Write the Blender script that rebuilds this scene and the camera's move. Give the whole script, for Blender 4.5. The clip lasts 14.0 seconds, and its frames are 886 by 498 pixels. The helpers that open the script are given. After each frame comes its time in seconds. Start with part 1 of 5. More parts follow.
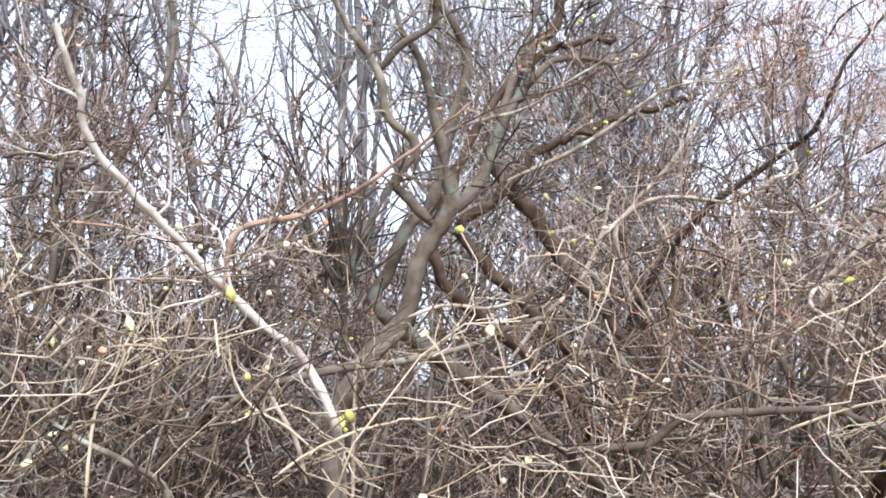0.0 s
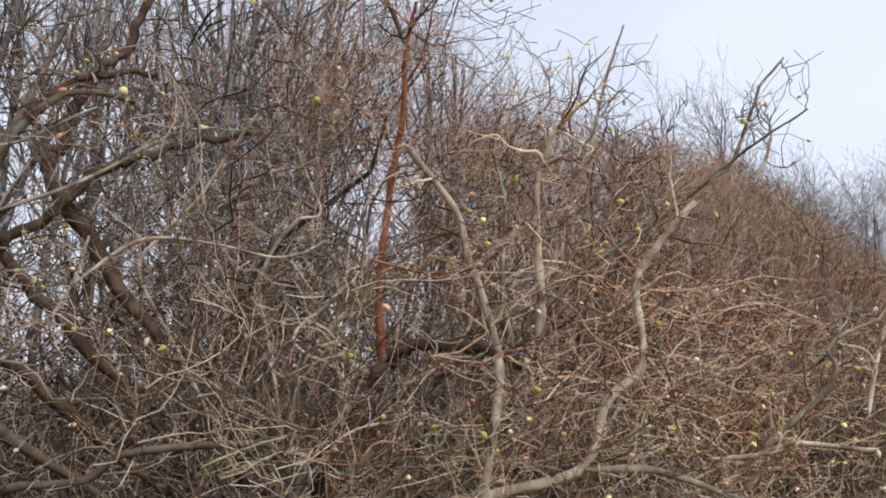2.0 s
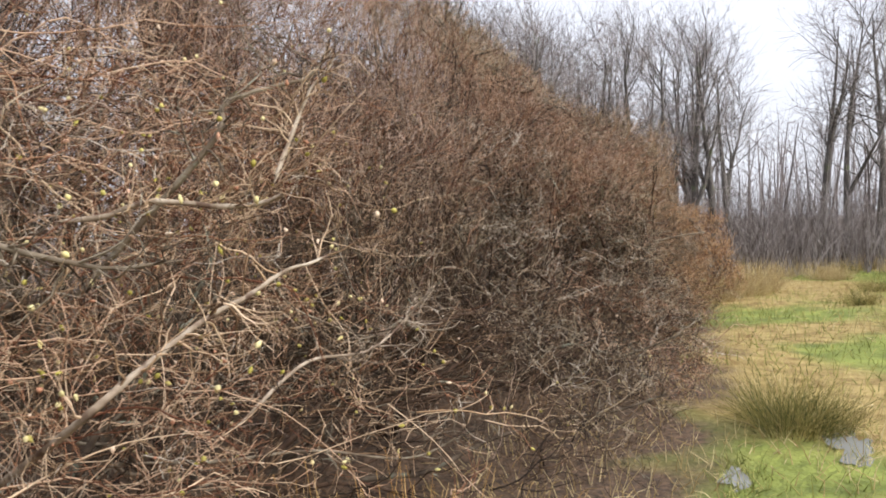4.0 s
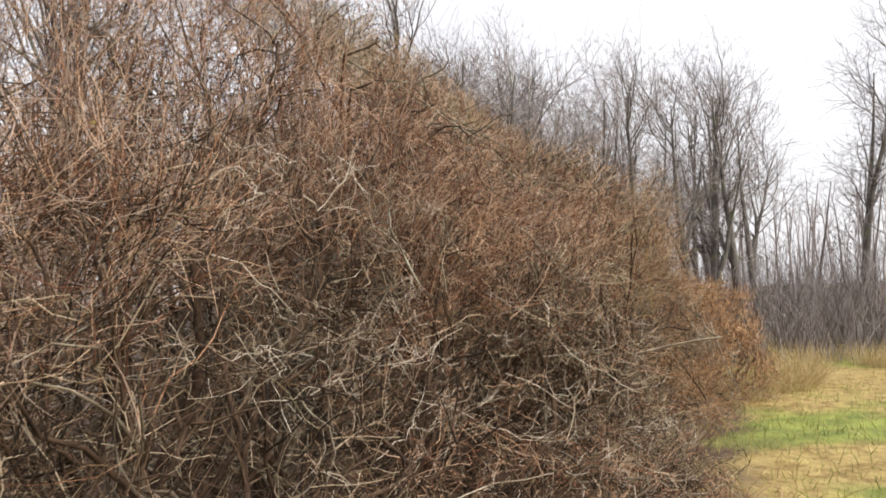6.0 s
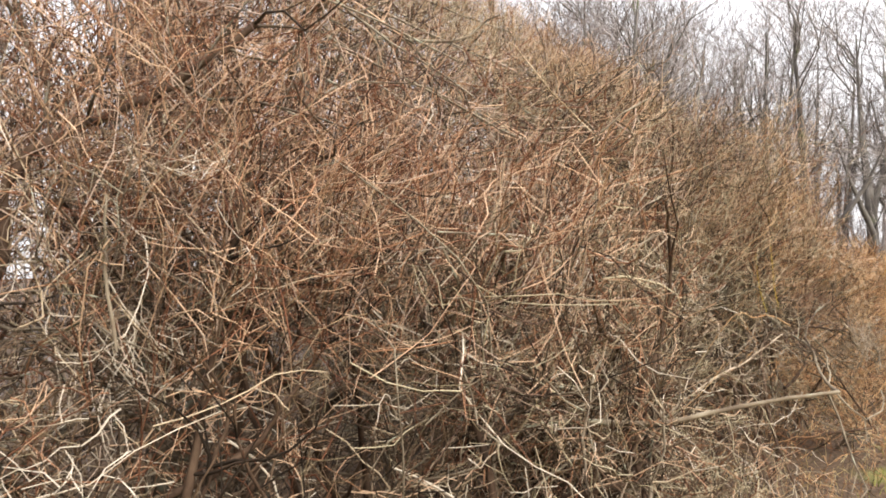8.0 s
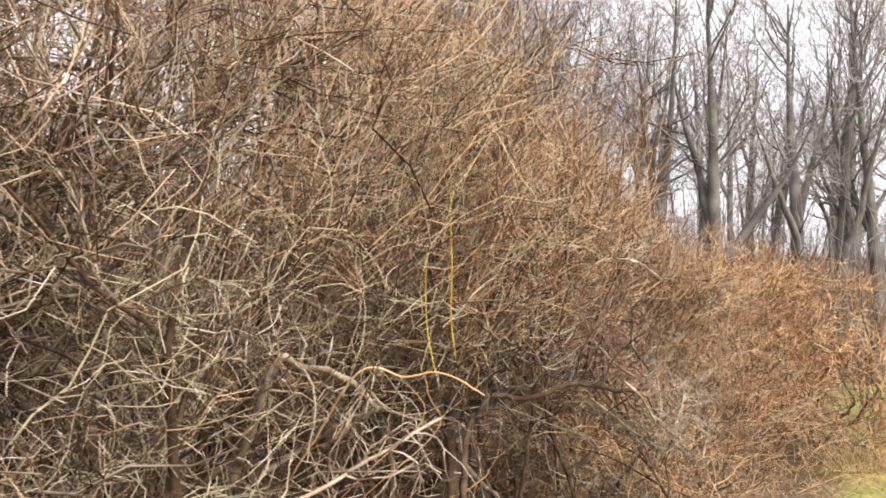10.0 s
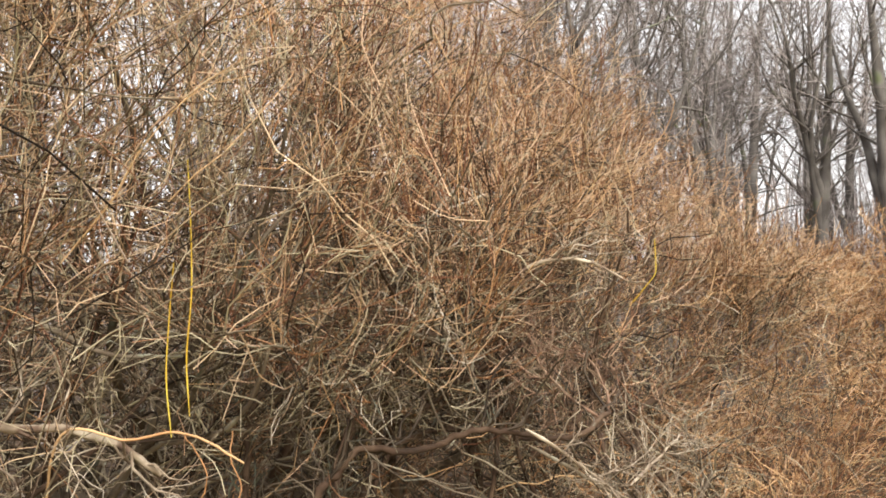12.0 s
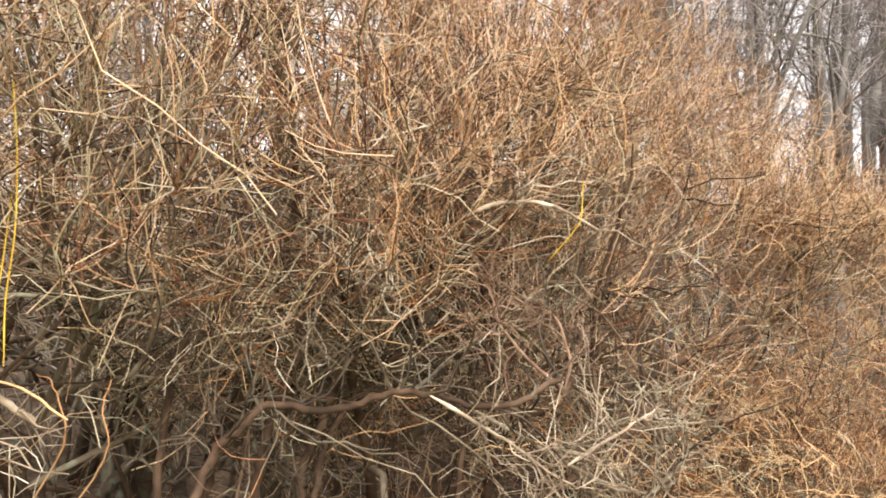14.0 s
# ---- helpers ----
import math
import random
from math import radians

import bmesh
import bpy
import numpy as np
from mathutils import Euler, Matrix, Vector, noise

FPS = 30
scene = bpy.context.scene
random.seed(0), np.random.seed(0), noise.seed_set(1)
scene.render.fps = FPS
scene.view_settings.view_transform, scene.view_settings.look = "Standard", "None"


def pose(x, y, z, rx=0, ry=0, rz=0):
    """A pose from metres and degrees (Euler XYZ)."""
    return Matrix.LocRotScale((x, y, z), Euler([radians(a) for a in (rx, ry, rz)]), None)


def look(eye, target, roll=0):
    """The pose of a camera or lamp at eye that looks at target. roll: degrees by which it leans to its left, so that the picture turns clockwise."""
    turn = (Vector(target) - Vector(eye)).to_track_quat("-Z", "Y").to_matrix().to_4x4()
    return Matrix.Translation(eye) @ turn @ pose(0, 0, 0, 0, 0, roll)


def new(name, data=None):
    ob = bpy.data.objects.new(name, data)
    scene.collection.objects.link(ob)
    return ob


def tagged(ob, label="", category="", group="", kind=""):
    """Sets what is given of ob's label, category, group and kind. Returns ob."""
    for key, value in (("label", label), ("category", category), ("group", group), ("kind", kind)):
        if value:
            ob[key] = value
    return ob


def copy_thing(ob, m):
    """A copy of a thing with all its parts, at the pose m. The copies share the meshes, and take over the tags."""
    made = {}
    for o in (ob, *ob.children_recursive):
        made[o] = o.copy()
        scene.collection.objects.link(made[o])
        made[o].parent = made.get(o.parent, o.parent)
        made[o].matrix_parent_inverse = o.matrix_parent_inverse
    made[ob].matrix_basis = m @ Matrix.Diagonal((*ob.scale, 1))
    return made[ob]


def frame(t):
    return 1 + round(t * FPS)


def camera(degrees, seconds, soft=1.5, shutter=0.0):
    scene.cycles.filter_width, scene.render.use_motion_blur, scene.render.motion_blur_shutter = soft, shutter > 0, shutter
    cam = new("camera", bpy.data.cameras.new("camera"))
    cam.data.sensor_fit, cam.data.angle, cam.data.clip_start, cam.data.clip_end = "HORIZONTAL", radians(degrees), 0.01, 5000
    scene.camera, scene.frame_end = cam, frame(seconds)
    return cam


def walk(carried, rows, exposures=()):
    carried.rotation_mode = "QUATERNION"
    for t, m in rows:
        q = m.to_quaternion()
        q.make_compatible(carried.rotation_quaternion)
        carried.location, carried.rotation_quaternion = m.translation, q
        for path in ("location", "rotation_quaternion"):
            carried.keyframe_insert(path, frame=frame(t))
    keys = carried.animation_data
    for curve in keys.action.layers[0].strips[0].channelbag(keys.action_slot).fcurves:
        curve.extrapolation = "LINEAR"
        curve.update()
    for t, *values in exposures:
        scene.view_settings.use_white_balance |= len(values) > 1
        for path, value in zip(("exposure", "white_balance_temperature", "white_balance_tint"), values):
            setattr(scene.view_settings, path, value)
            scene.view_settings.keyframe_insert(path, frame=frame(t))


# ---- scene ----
cam = camera(54.0, 14.0, soft=1.8, shutter=0.08)
PATH = [
    (0, (0.163, 0.096, 1.453), (1.346, 1.68, 1.761), -0.7),
    (0.5, (0.229, -0.099, 1.53), (1.413, 1.448, 1.982), -1.2),
    (1, (0.339, -0.32, 1.616), (1.564, 1.18, 2.115), -1.4),
    (1.5, (0.5, -0.374, 1.671), (1.978, 0.93, 2.008), -3.0),
    (2, (0.5, -0.557, 1.561), (2.145, 0.544, 1.852), -0.8),
    (2.5, (0.434, -0.832, 1.454), (2.139, 0.182, 1.705), -0.3),
    (3, (0.484, -1.182, 1.403), (2.218, -0.198, 1.561), -0.3),
    (3.5, (0.762, -1.275, 1.30), (2.575, -0.43, 1.343), -0.6),
    (4, (1.372, -1.499, 1.27), (3.234, -0.772, 1.217), -1.7),
    (4.2, (1.599, -1.469, 1.28), (3.483, -0.801, 1.221), -1.7),
    (6.3, (4.543, -1.273, 1.464), (6.375, -0.480, 1.587), -1.6),
    (6.5, (4.775, -1.235, 1.508), (6.596, -0.410, 1.576), -0.4),
    (7, (5.250, -1.370, 1.532), (6.991, -0.385, 1.570), -0.9),
    (7.2, (5.430, -1.430, 1.531), (7.103, -0.333, 1.534), -1.8),
    (9.3, (7.720, -1.257, 1.532), (9.358, -0.110, 1.570), -2.2),
    (9.5, (8.148, -1.252, 1.533), (9.798, -0.123, 1.567), -1.5),
    (10, (8.681, -1.392, 1.491), (10.371, -0.323, 1.505), 0.1),
    (10.5, (9.077, -1.513, 1.497), (10.787, -0.479, 1.438), 0.2),
    (11, (9.398, -1.542, 1.502), (11.168, -0.615, 1.585), -0.1),
    (11.5, (9.562, -1.594, 1.495), (11.259, -0.538, 1.575), -0.5),
    (12, (9.727, -1.700, 1.473), (11.121, -0.266, 1.516), -3.0),
    (12.5, (9.989, -1.677, 1.445), (11.325, -0.190, 1.481), -4.0),
    (13, (10.126, -1.726, 1.440), (11.466, -0.240, 1.415), -3.6),
    (13.5, (10.247, -1.836, 1.473), (11.557, -0.333, 1.310), -1.0),
    (14, (10.251, -1.809, 1.469), (11.388, -0.166, 1.375), -1.5),
]
walk(cam, [(t, look(eye, target, roll)) for t, eye, target, roll in PATH],
     [(0, 1.56, 5400, 12), (0.5, 1.12, 5550, 11), (1, 0.79, 5750, 12), (1.5, 0.42, 5800, 12), (2.5, 0.38, 6050, 12), (4.2, 0.66, 6250, 13), (6.5, 0.74, 6750, 12),
      (7.2, 0.94, 6800, 12), (9.3, 1.36, 6600, 12), (11, 1.3, 6800, 12), (11.5, 1.1, 6900, 13), (12, 1.16, 6800, 10), (14, 1.5, 6850, 11)])

# ---- overcast daylight ----
world = bpy.data.worlds.new("overcast_sky")
scene.world = world
world.use_nodes = True
wn, wl = world.node_tree.nodes, world.node_tree.links
sky = wn.new("ShaderNodeTexSky")
sky.sky_type, sky.sun_disc = "NISHITA", False
sky.sun_elevation, sky.sun_rotation = radians(38), radians(200)
sky.air_density, sky.dust_density, sky.ozone_density = 1.0, 4.0, 1.0
cloud = wn.new("ShaderNodeTexNoise")
cloud.inputs["Scale"].default_value, cloud.inputs["Detail"].default_value = 2.2, 5
ramp = wn.new("ShaderNodeMapRange")
ramp.inputs["From Min"].default_value, ramp.inputs["From Max"].default_value = 0.3, 0.7
ramp.inputs["To Min"].default_value, ramp.inputs["To Max"].default_value = 5.3, 6.6
grey = wn.new("ShaderNodeCombineXYZ")
veil = wn.new("ShaderNodeVectorMath")
veil.operation = "MULTIPLY"
veil.inputs[1].default_value = (0.97, 0.985, 1.03)
mix = wn.new("ShaderNodeMix")
mix.data_type, mix.inputs[0].default_value = "RGBA", 0.86
wl.new(cloud.outputs["Fac"], ramp.inputs["Value"])
for axis in "XYZ":
    wl.new(ramp.outputs[0], grey.inputs[axis])
wl.new(grey.outputs[0], veil.inputs[0])
wl.new(sky.outputs[0], mix.inputs[6])
wl.new(veil.outputs[0], mix.inputs[7])
wl.new(mix.outputs[2], wn["Background"].inputs["Color"])
wn["Background"].inputs["Strength"].default_value = 0.12

sun = new("sun", bpy.data.lights.new("sun", "SUN"))
sun.data.energy, sun.data.angle, sun.data.color = 2.6, radians(20), (1.0, 0.96, 0.9)
sun.matrix_world = look((0, -6, 8), (3, 1, 0))


# ---- materials ----
def material(name, stops, scale=20.0, rough=0.85, bump=0.3, vary=0.25, island=True, patch=None):
    """Bark or plant surface: colour ramp over noise, random shade per piece, optional patches of a second colour."""
    m = bpy.data.materials.new(name)
    m.use_nodes = True
    n, l = m.node_tree.nodes, m.node_tree.links
    shader = n["Principled BSDF"]
    shader.inputs["Roughness"].default_value = rough
    shader.inputs["Specular IOR Level"].default_value = 0.25
    place = n.new("ShaderNodeTexCoord")
    tex = n.new("ShaderNodeTexNoise")
    tex.inputs["Scale"].default_value, tex.inputs["Detail"].default_value = scale, 4
    l.new(place.outputs["Object"], tex.inputs["Vector"])
    band = n.new("ShaderNodeValToRGB")
    e = band.color_ramp.elements
    e[0].position, e[1].position = 0.3, 0.7
    e[0].color, e[1].color = (*stops[0], 1), (*stops[-1], 1)
    for i, c in enumerate(stops[1:-1]):
        e.new(0.3 + 0.4 * (i + 1) / (len(stops) - 1)).color = (*c, 1)
    pick = n.new("ShaderNodeNewGeometry")
    info = n.new("ShaderNodeObjectInfo")
    add = n.new("ShaderNodeMath")
    add.operation = "MULTIPLY_ADD"
    add.inputs[1].default_value = vary * 2
    l.new((pick.outputs["Random Per Island"] if island else info.outputs["Random"]), add.inputs[0])
    shift = n.new("ShaderNodeMath")
    shift.operation = "SUBTRACT"
    shift.inputs[1].default_value = vary
    l.new(tex.outputs["Fac"], shift.inputs[0])
    l.new(shift.outputs[0], add.inputs[2])
    l.new(add.outputs[0], band.inputs["Fac"])
    colour = band.outputs["Color"]
    if patch:
        spots = n.new("ShaderNodeTexNoise")
        spots.inputs["Scale"].default_value, spots.inputs["Detail"].default_value = patch[1], 3
        l.new(place.outputs["Object"], spots.inputs["Vector"])
        edge = n.new("ShaderNodeMapRange")
        edge.inputs["From Min"].default_value, edge.inputs["From Max"].default_value = patch[2], patch[2] + 0.08
        l.new(spots.outputs["Fac"], edge.inputs["Value"])
        both = n.new("ShaderNodeMix")
        both.data_type = "RGBA"
        both.inputs[7].default_value = (*patch[0], 1)
        l.new(edge.outputs[0], both.inputs[0])
        l.new(colour, both.inputs[6])
        colour = both.outputs[2]
    l.new(colour, shader.inputs["Base Color"])
    if bump:
        fine = n.new("ShaderNodeTexNoise")
        fine.inputs["Scale"].default_value, fine.inputs["Detail"].default_value = scale * 4, 3
        l.new(place.outputs["Object"], fine.inputs["Vector"])
        rise = n.new("ShaderNodeBump")
        rise.inputs["Strength"].default_value, rise.inputs["Distance"].default_value = bump, 0.01
        l.new(fine.outputs["Fac"], rise.inputs["Height"])
        l.new(rise.outputs["Normal"], shader.inputs["Normal"])
    return m


BARK = material("dark_willow_bark", [(0.038, 0.027, 0.019), (0.082, 0.06, 0.041), (0.14, 0.112, 0.08)], 14, patch=((0.13, 0.135, 0.1), 9, 0.58))
DARK_BARK = material("dark_brown_bark", [(0.022, 0.013, 0.008), (0.052, 0.03, 0.018), (0.1, 0.064, 0.041)], 14)
LIMB = material("grey_limb_bark", [(0.072, 0.052, 0.036), (0.148, 0.113, 0.078), (0.27, 0.23, 0.17)], 12, vary=0.3, patch=((0.3, 0.3, 0.23), 14, 0.6))
PALE = material("pale_lichened_bark", [(0.15, 0.11, 0.075), (0.3, 0.235, 0.17), (0.48, 0.41, 0.32)], 16, vary=0.15, patch=((0.13, 0.085, 0.06), 13, 0.56))
GREY_TWIG = material("grey_twig_bark", [(0.1, 0.064, 0.036), (0.25, 0.176, 0.105), (0.5, 0.405, 0.285)], 5, bump=0, vary=0.4)
RUSSET = material("russet_twig_bark", [(0.15, 0.06, 0.032), (0.37, 0.19, 0.105), (0.62, 0.43, 0.29)], 4, bump=0, vary=0.4)
TAN = material("tan_twig_bark", [(0.19, 0.085, 0.035), (0.42, 0.218, 0.1), (0.63, 0.415, 0.225)], 4, bump=0, vary=0.4)
# near-black brown: the shade inside the bushes is put into this twig colour
SHADE_TWIG = material("dark_twig_bark", [(0.015, 0.009, 0.005), (0.045, 0.027, 0.016), (0.11, 0.07, 0.043)], 4, bump=0, vary=0.4)
PURPLE = material("dull_brown_twig_bark", [(0.085, 0.05, 0.036), (0.24, 0.157, 0.112), (0.45, 0.34, 0.265)], 4, bump=0, vary=0.35)
WHITE = material("whitish_bark", [(0.28, 0.22, 0.17), (0.46, 0.4, 0.34), (0.62, 0.57, 0.5)], 16, vary=0.1, patch=((0.2, 0.14, 0.1), 11, 0.62))
LICHEN_TWIG = material("olive_lichened_twig_bark", [(0.085, 0.062, 0.036), (0.245, 0.2, 0.125), (0.48, 0.42, 0.29)], 5, bump=0, vary=0.4)
PALE_TWIG = material("pale_lichened_twig_bark", [(0.11, 0.078, 0.053), (0.345, 0.275, 0.2), (0.63, 0.56, 0.46)], 5, bump=0, vary=0.4)
RED_BARK = material("red_brown_bark", [(0.11, 0.035, 0.02), (0.22, 0.075, 0.038), (0.33, 0.15, 0.085)], 18, vary=0.1)
YELLOW = material("yellow_shoot_bark", [(0.3, 0.17, 0.02), (0.46, 0.29, 0.025), (0.46, 0.35, 0.05)], 9, vary=0.15, rough=0.5)
BUD = material("yellow_green_bud", [(0.36, 0.32, 0.07), (0.55, 0.48, 0.15), (0.7, 0.62, 0.32)], 30, vary=0.4, bump=0.1)
PINK_BUD = material("pinkish_bud_scale", [(0.4, 0.2, 0.12), (0.6, 0.38, 0.26), (0.7, 0.55, 0.4)], 30, vary=0.4, bump=0.1)
TREE_BARK = material("grey_wood_bark", [(0.055, 0.049, 0.045), (0.115, 0.104, 0.096), (0.2, 0.185, 0.172)], 3, vary=0.2, patch=((0.13, 0.15, 0.08), 1.5, 0.6))
# grey-brown of far twigs, with the paling of mist painted in
MIST_TWIG = material("far_twig_bark", [(0.13, 0.11, 0.103), (0.25, 0.215, 0.203), (0.38, 0.34, 0.325)], 1, bump=0, vary=0.3)
BROWN_BARK = material("brown_limb_bark", [(0.1, 0.055, 0.035), (0.2, 0.12, 0.08), (0.34, 0.24, 0.17)], 16, vary=0.12)
WARM_TWIG = material("warm_pale_twig_bark", [(0.11, 0.062, 0.032), (0.38, 0.25, 0.145), (0.65, 0.49, 0.33)], 5, bump=0, vary=0.42)
STRAW_TWIG = material("straw_coloured_twig_bark", [(0.28, 0.2, 0.11), (0.42, 0.33, 0.2), (0.55, 0.47, 0.33)], 9, vary=0.2)
DRY = material("dry_straw", [(0.3, 0.21, 0.09), (0.46, 0.35, 0.16), (0.6, 0.5, 0.28)], 3, bump=0, vary=0.35)
GOLD = material("golden_dead_grass", [(0.3, 0.16, 0.045), (0.5, 0.3, 0.1), (0.68, 0.48, 0.22)], 3, bump=0, vary=0.35)
GRASS = material("field_grass", [(0.14, 0.16, 0.035), (0.27, 0.29, 0.075), (0.48, 0.44, 0.16)], 1.2, bump=0, vary=0.3)
SEDGE = material("dark_sedge", [(0.07, 0.075, 0.02), (0.17, 0.165, 0.045), (0.36, 0.29, 0.1)], 3, bump=0, vary=0.3)


# ---- mesh helpers ----
def mesh_object(name, verts, faces, mat, parent=None, label="", kind="", smooth=True):
    """One mesh object from arrays of vertices and equal-sided faces."""
    me = bpy.data.meshes.new(name)
    verts, faces = np.asarray(verts, np.float32), np.asarray(faces, np.int32)
    me.vertices.add(len(verts))
    me.vertices.foreach_set("co", verts.ravel())
    me.loops.add(faces.size)
    me.loops.foreach_set("vertex_index", faces.ravel())
    me.polygons.add(len(faces))
    side = faces.shape[1]
    me.polygons.foreach_set("loop_start", np.arange(len(faces), dtype=np.int32) * side)
    me.polygons.foreach_set("loop_total", np.full(len(faces), side, np.int32))
    me.polygons.foreach_set("use_smooth", np.full(len(faces), smooth))
    me.update(calc_edges=True)
    me.materials.append(mat)
    ob = new(name, me)
    ob.parent = parent
    return tagged(ob, label, "", "", kind)


def unit(v):
    return v / np.maximum(np.linalg.norm(v, axis=-1, keepdims=True), 1e-9)


def tubes(P, R, sides):
    """Vertices and quads of round rods along the points P (rods, points, 3) with radii R (rods, points)."""
    n, k, _ = P.shape
    t = np.gradient(P, axis=1)
    t = unit(t)
    ref = np.where(np.abs(t.mean(1))[:, 2:3] < 0.75, np.array([[0.0, 0.0, 1.0]]), np.array([[1.0, 0.0, 0.0]]))[:, None, :]
    u = unit(np.cross(t, ref))
    v = np.cross(t, u)
    a = np.linspace(0, 2 * np.pi, sides, endpoint=False)
    ring = u[:, :, None] * np.cos(a)[:, None] + v[:, :, None] * np.sin(a)[:, None]
    verts = (P[:, :, None] + ring * R[:, :, None, None]).reshape(-1, 3)
    i = np.arange(n)[:, None, None] * k * sides + np.arange(k - 1)[None, :, None] * sides
    s, s2 = np.arange(sides)[None, None], (np.arange(sides)[None, None] + 1) % sides
    faces = np.stack([i + s, i + s2, i + sides + s2, i + sides + s], -1).reshape(-1, 4)
    return verts, faces


def join(*pieces):
    """Several (vertices, faces) as one."""
    verts, faces, at = [], [], 0
    for v, f in pieces:
        verts.append(v)
        faces.append(f + at)
        at += len(v)
    return np.concatenate(verts), np.concatenate(faces)


def bent(rng, start, way, length, k, wander, rise, radius, tip):
    """Rods that set out from start in the direction way and wander; rise pulls them up (or down)."""
    n = len(start)
    P = np.empty((n, k, 3))
    P[:, 0] = start
    d = unit(way)
    step = np.asarray(length).reshape(-1, 1) / (k - 1)
    for i in range(1, k):
        d = unit(d + rng.normal(0, wander, (n, 3)) + np.array([0, 0, 1.0]) * np.asarray(rise).reshape(-1, 1))
        P[:, i] = P[:, i - 1] + d * step
    fall = np.linspace(0, 1, k)[None]
    R = np.asarray(radius).reshape(-1, 1) * (1 - fall) + np.asarray(tip).reshape(-1, 1) * fall
    return P, R


def sprout(rng, P, R, n, lo, hi, angle, length, k, wander, rise, thick, tip, bias=(0, 0, 0)):
    """n rods that branch from the rods P: from a share lo to hi of their length, at about that angle."""
    size = np.linalg.norm(np.diff(P, axis=1), axis=2).sum(1)
    who = rng.choice(len(P), n, p=size / size.sum())
    s = rng.uniform(lo, hi, n) * (P.shape[1] - 1)
    i = np.minimum(s.astype(int), P.shape[1] - 2)
    f = (s - i)[:, None]
    start = P[who, i] * (1 - f) + P[who, i + 1] * f
    t = unit(P[who, i + 1] - P[who, i])
    side = rng.normal(0, 1, (n, 3)) + np.array(bias)
    side = unit(side - t * (side * t).sum(1, keepdims=True))
    a = np.radians(rng.normal(angle, 14, n))[:, None]
    way = t * np.cos(a) + side * np.sin(a)
    r = R[who, i] * (1 - f[:, 0]) + R[who, i + 1] * f[:, 0]
    L = rng.uniform(length[0], length[1], n)
    return bent(rng, start, way, L, k, wander, rise, np.minimum(r * 0.75, thick), tip)


def ellipsoids(C, D, L, W):
    """Small pointed buds at C, pointing along D, of length L and half-width W."""
    k = 5
    s = np.linspace(0, 1, k)
    P = C[:, None] + unit(D)[:, None] * (L[:, None] * s)[..., None]
    shape = np.array([0.35, 0.95, 1.0, 0.66, 0.06])
    return tubes(P, W[:, None] * shape, 5)


def empty(name, x, y, z=0.0):
    ob = new(name)
    ob.location = (x, y, z)
    ob.empty_display_size = 0.2
    return ob


# ---- ground ----
def height(x, y):
    """The lie of the land: flat, a little uneven, with a slightly raised strip under the bushes."""
    h = 0.05 * np.sin(0.7 * x + 1.3) * np.cos(0.9 * y) + 0.03 * np.sin(2.3 * x) * np.sin(1.9 * y + 0.5)
    return h + 0.05 * np.tanh((y - 0.5) * 1.5)


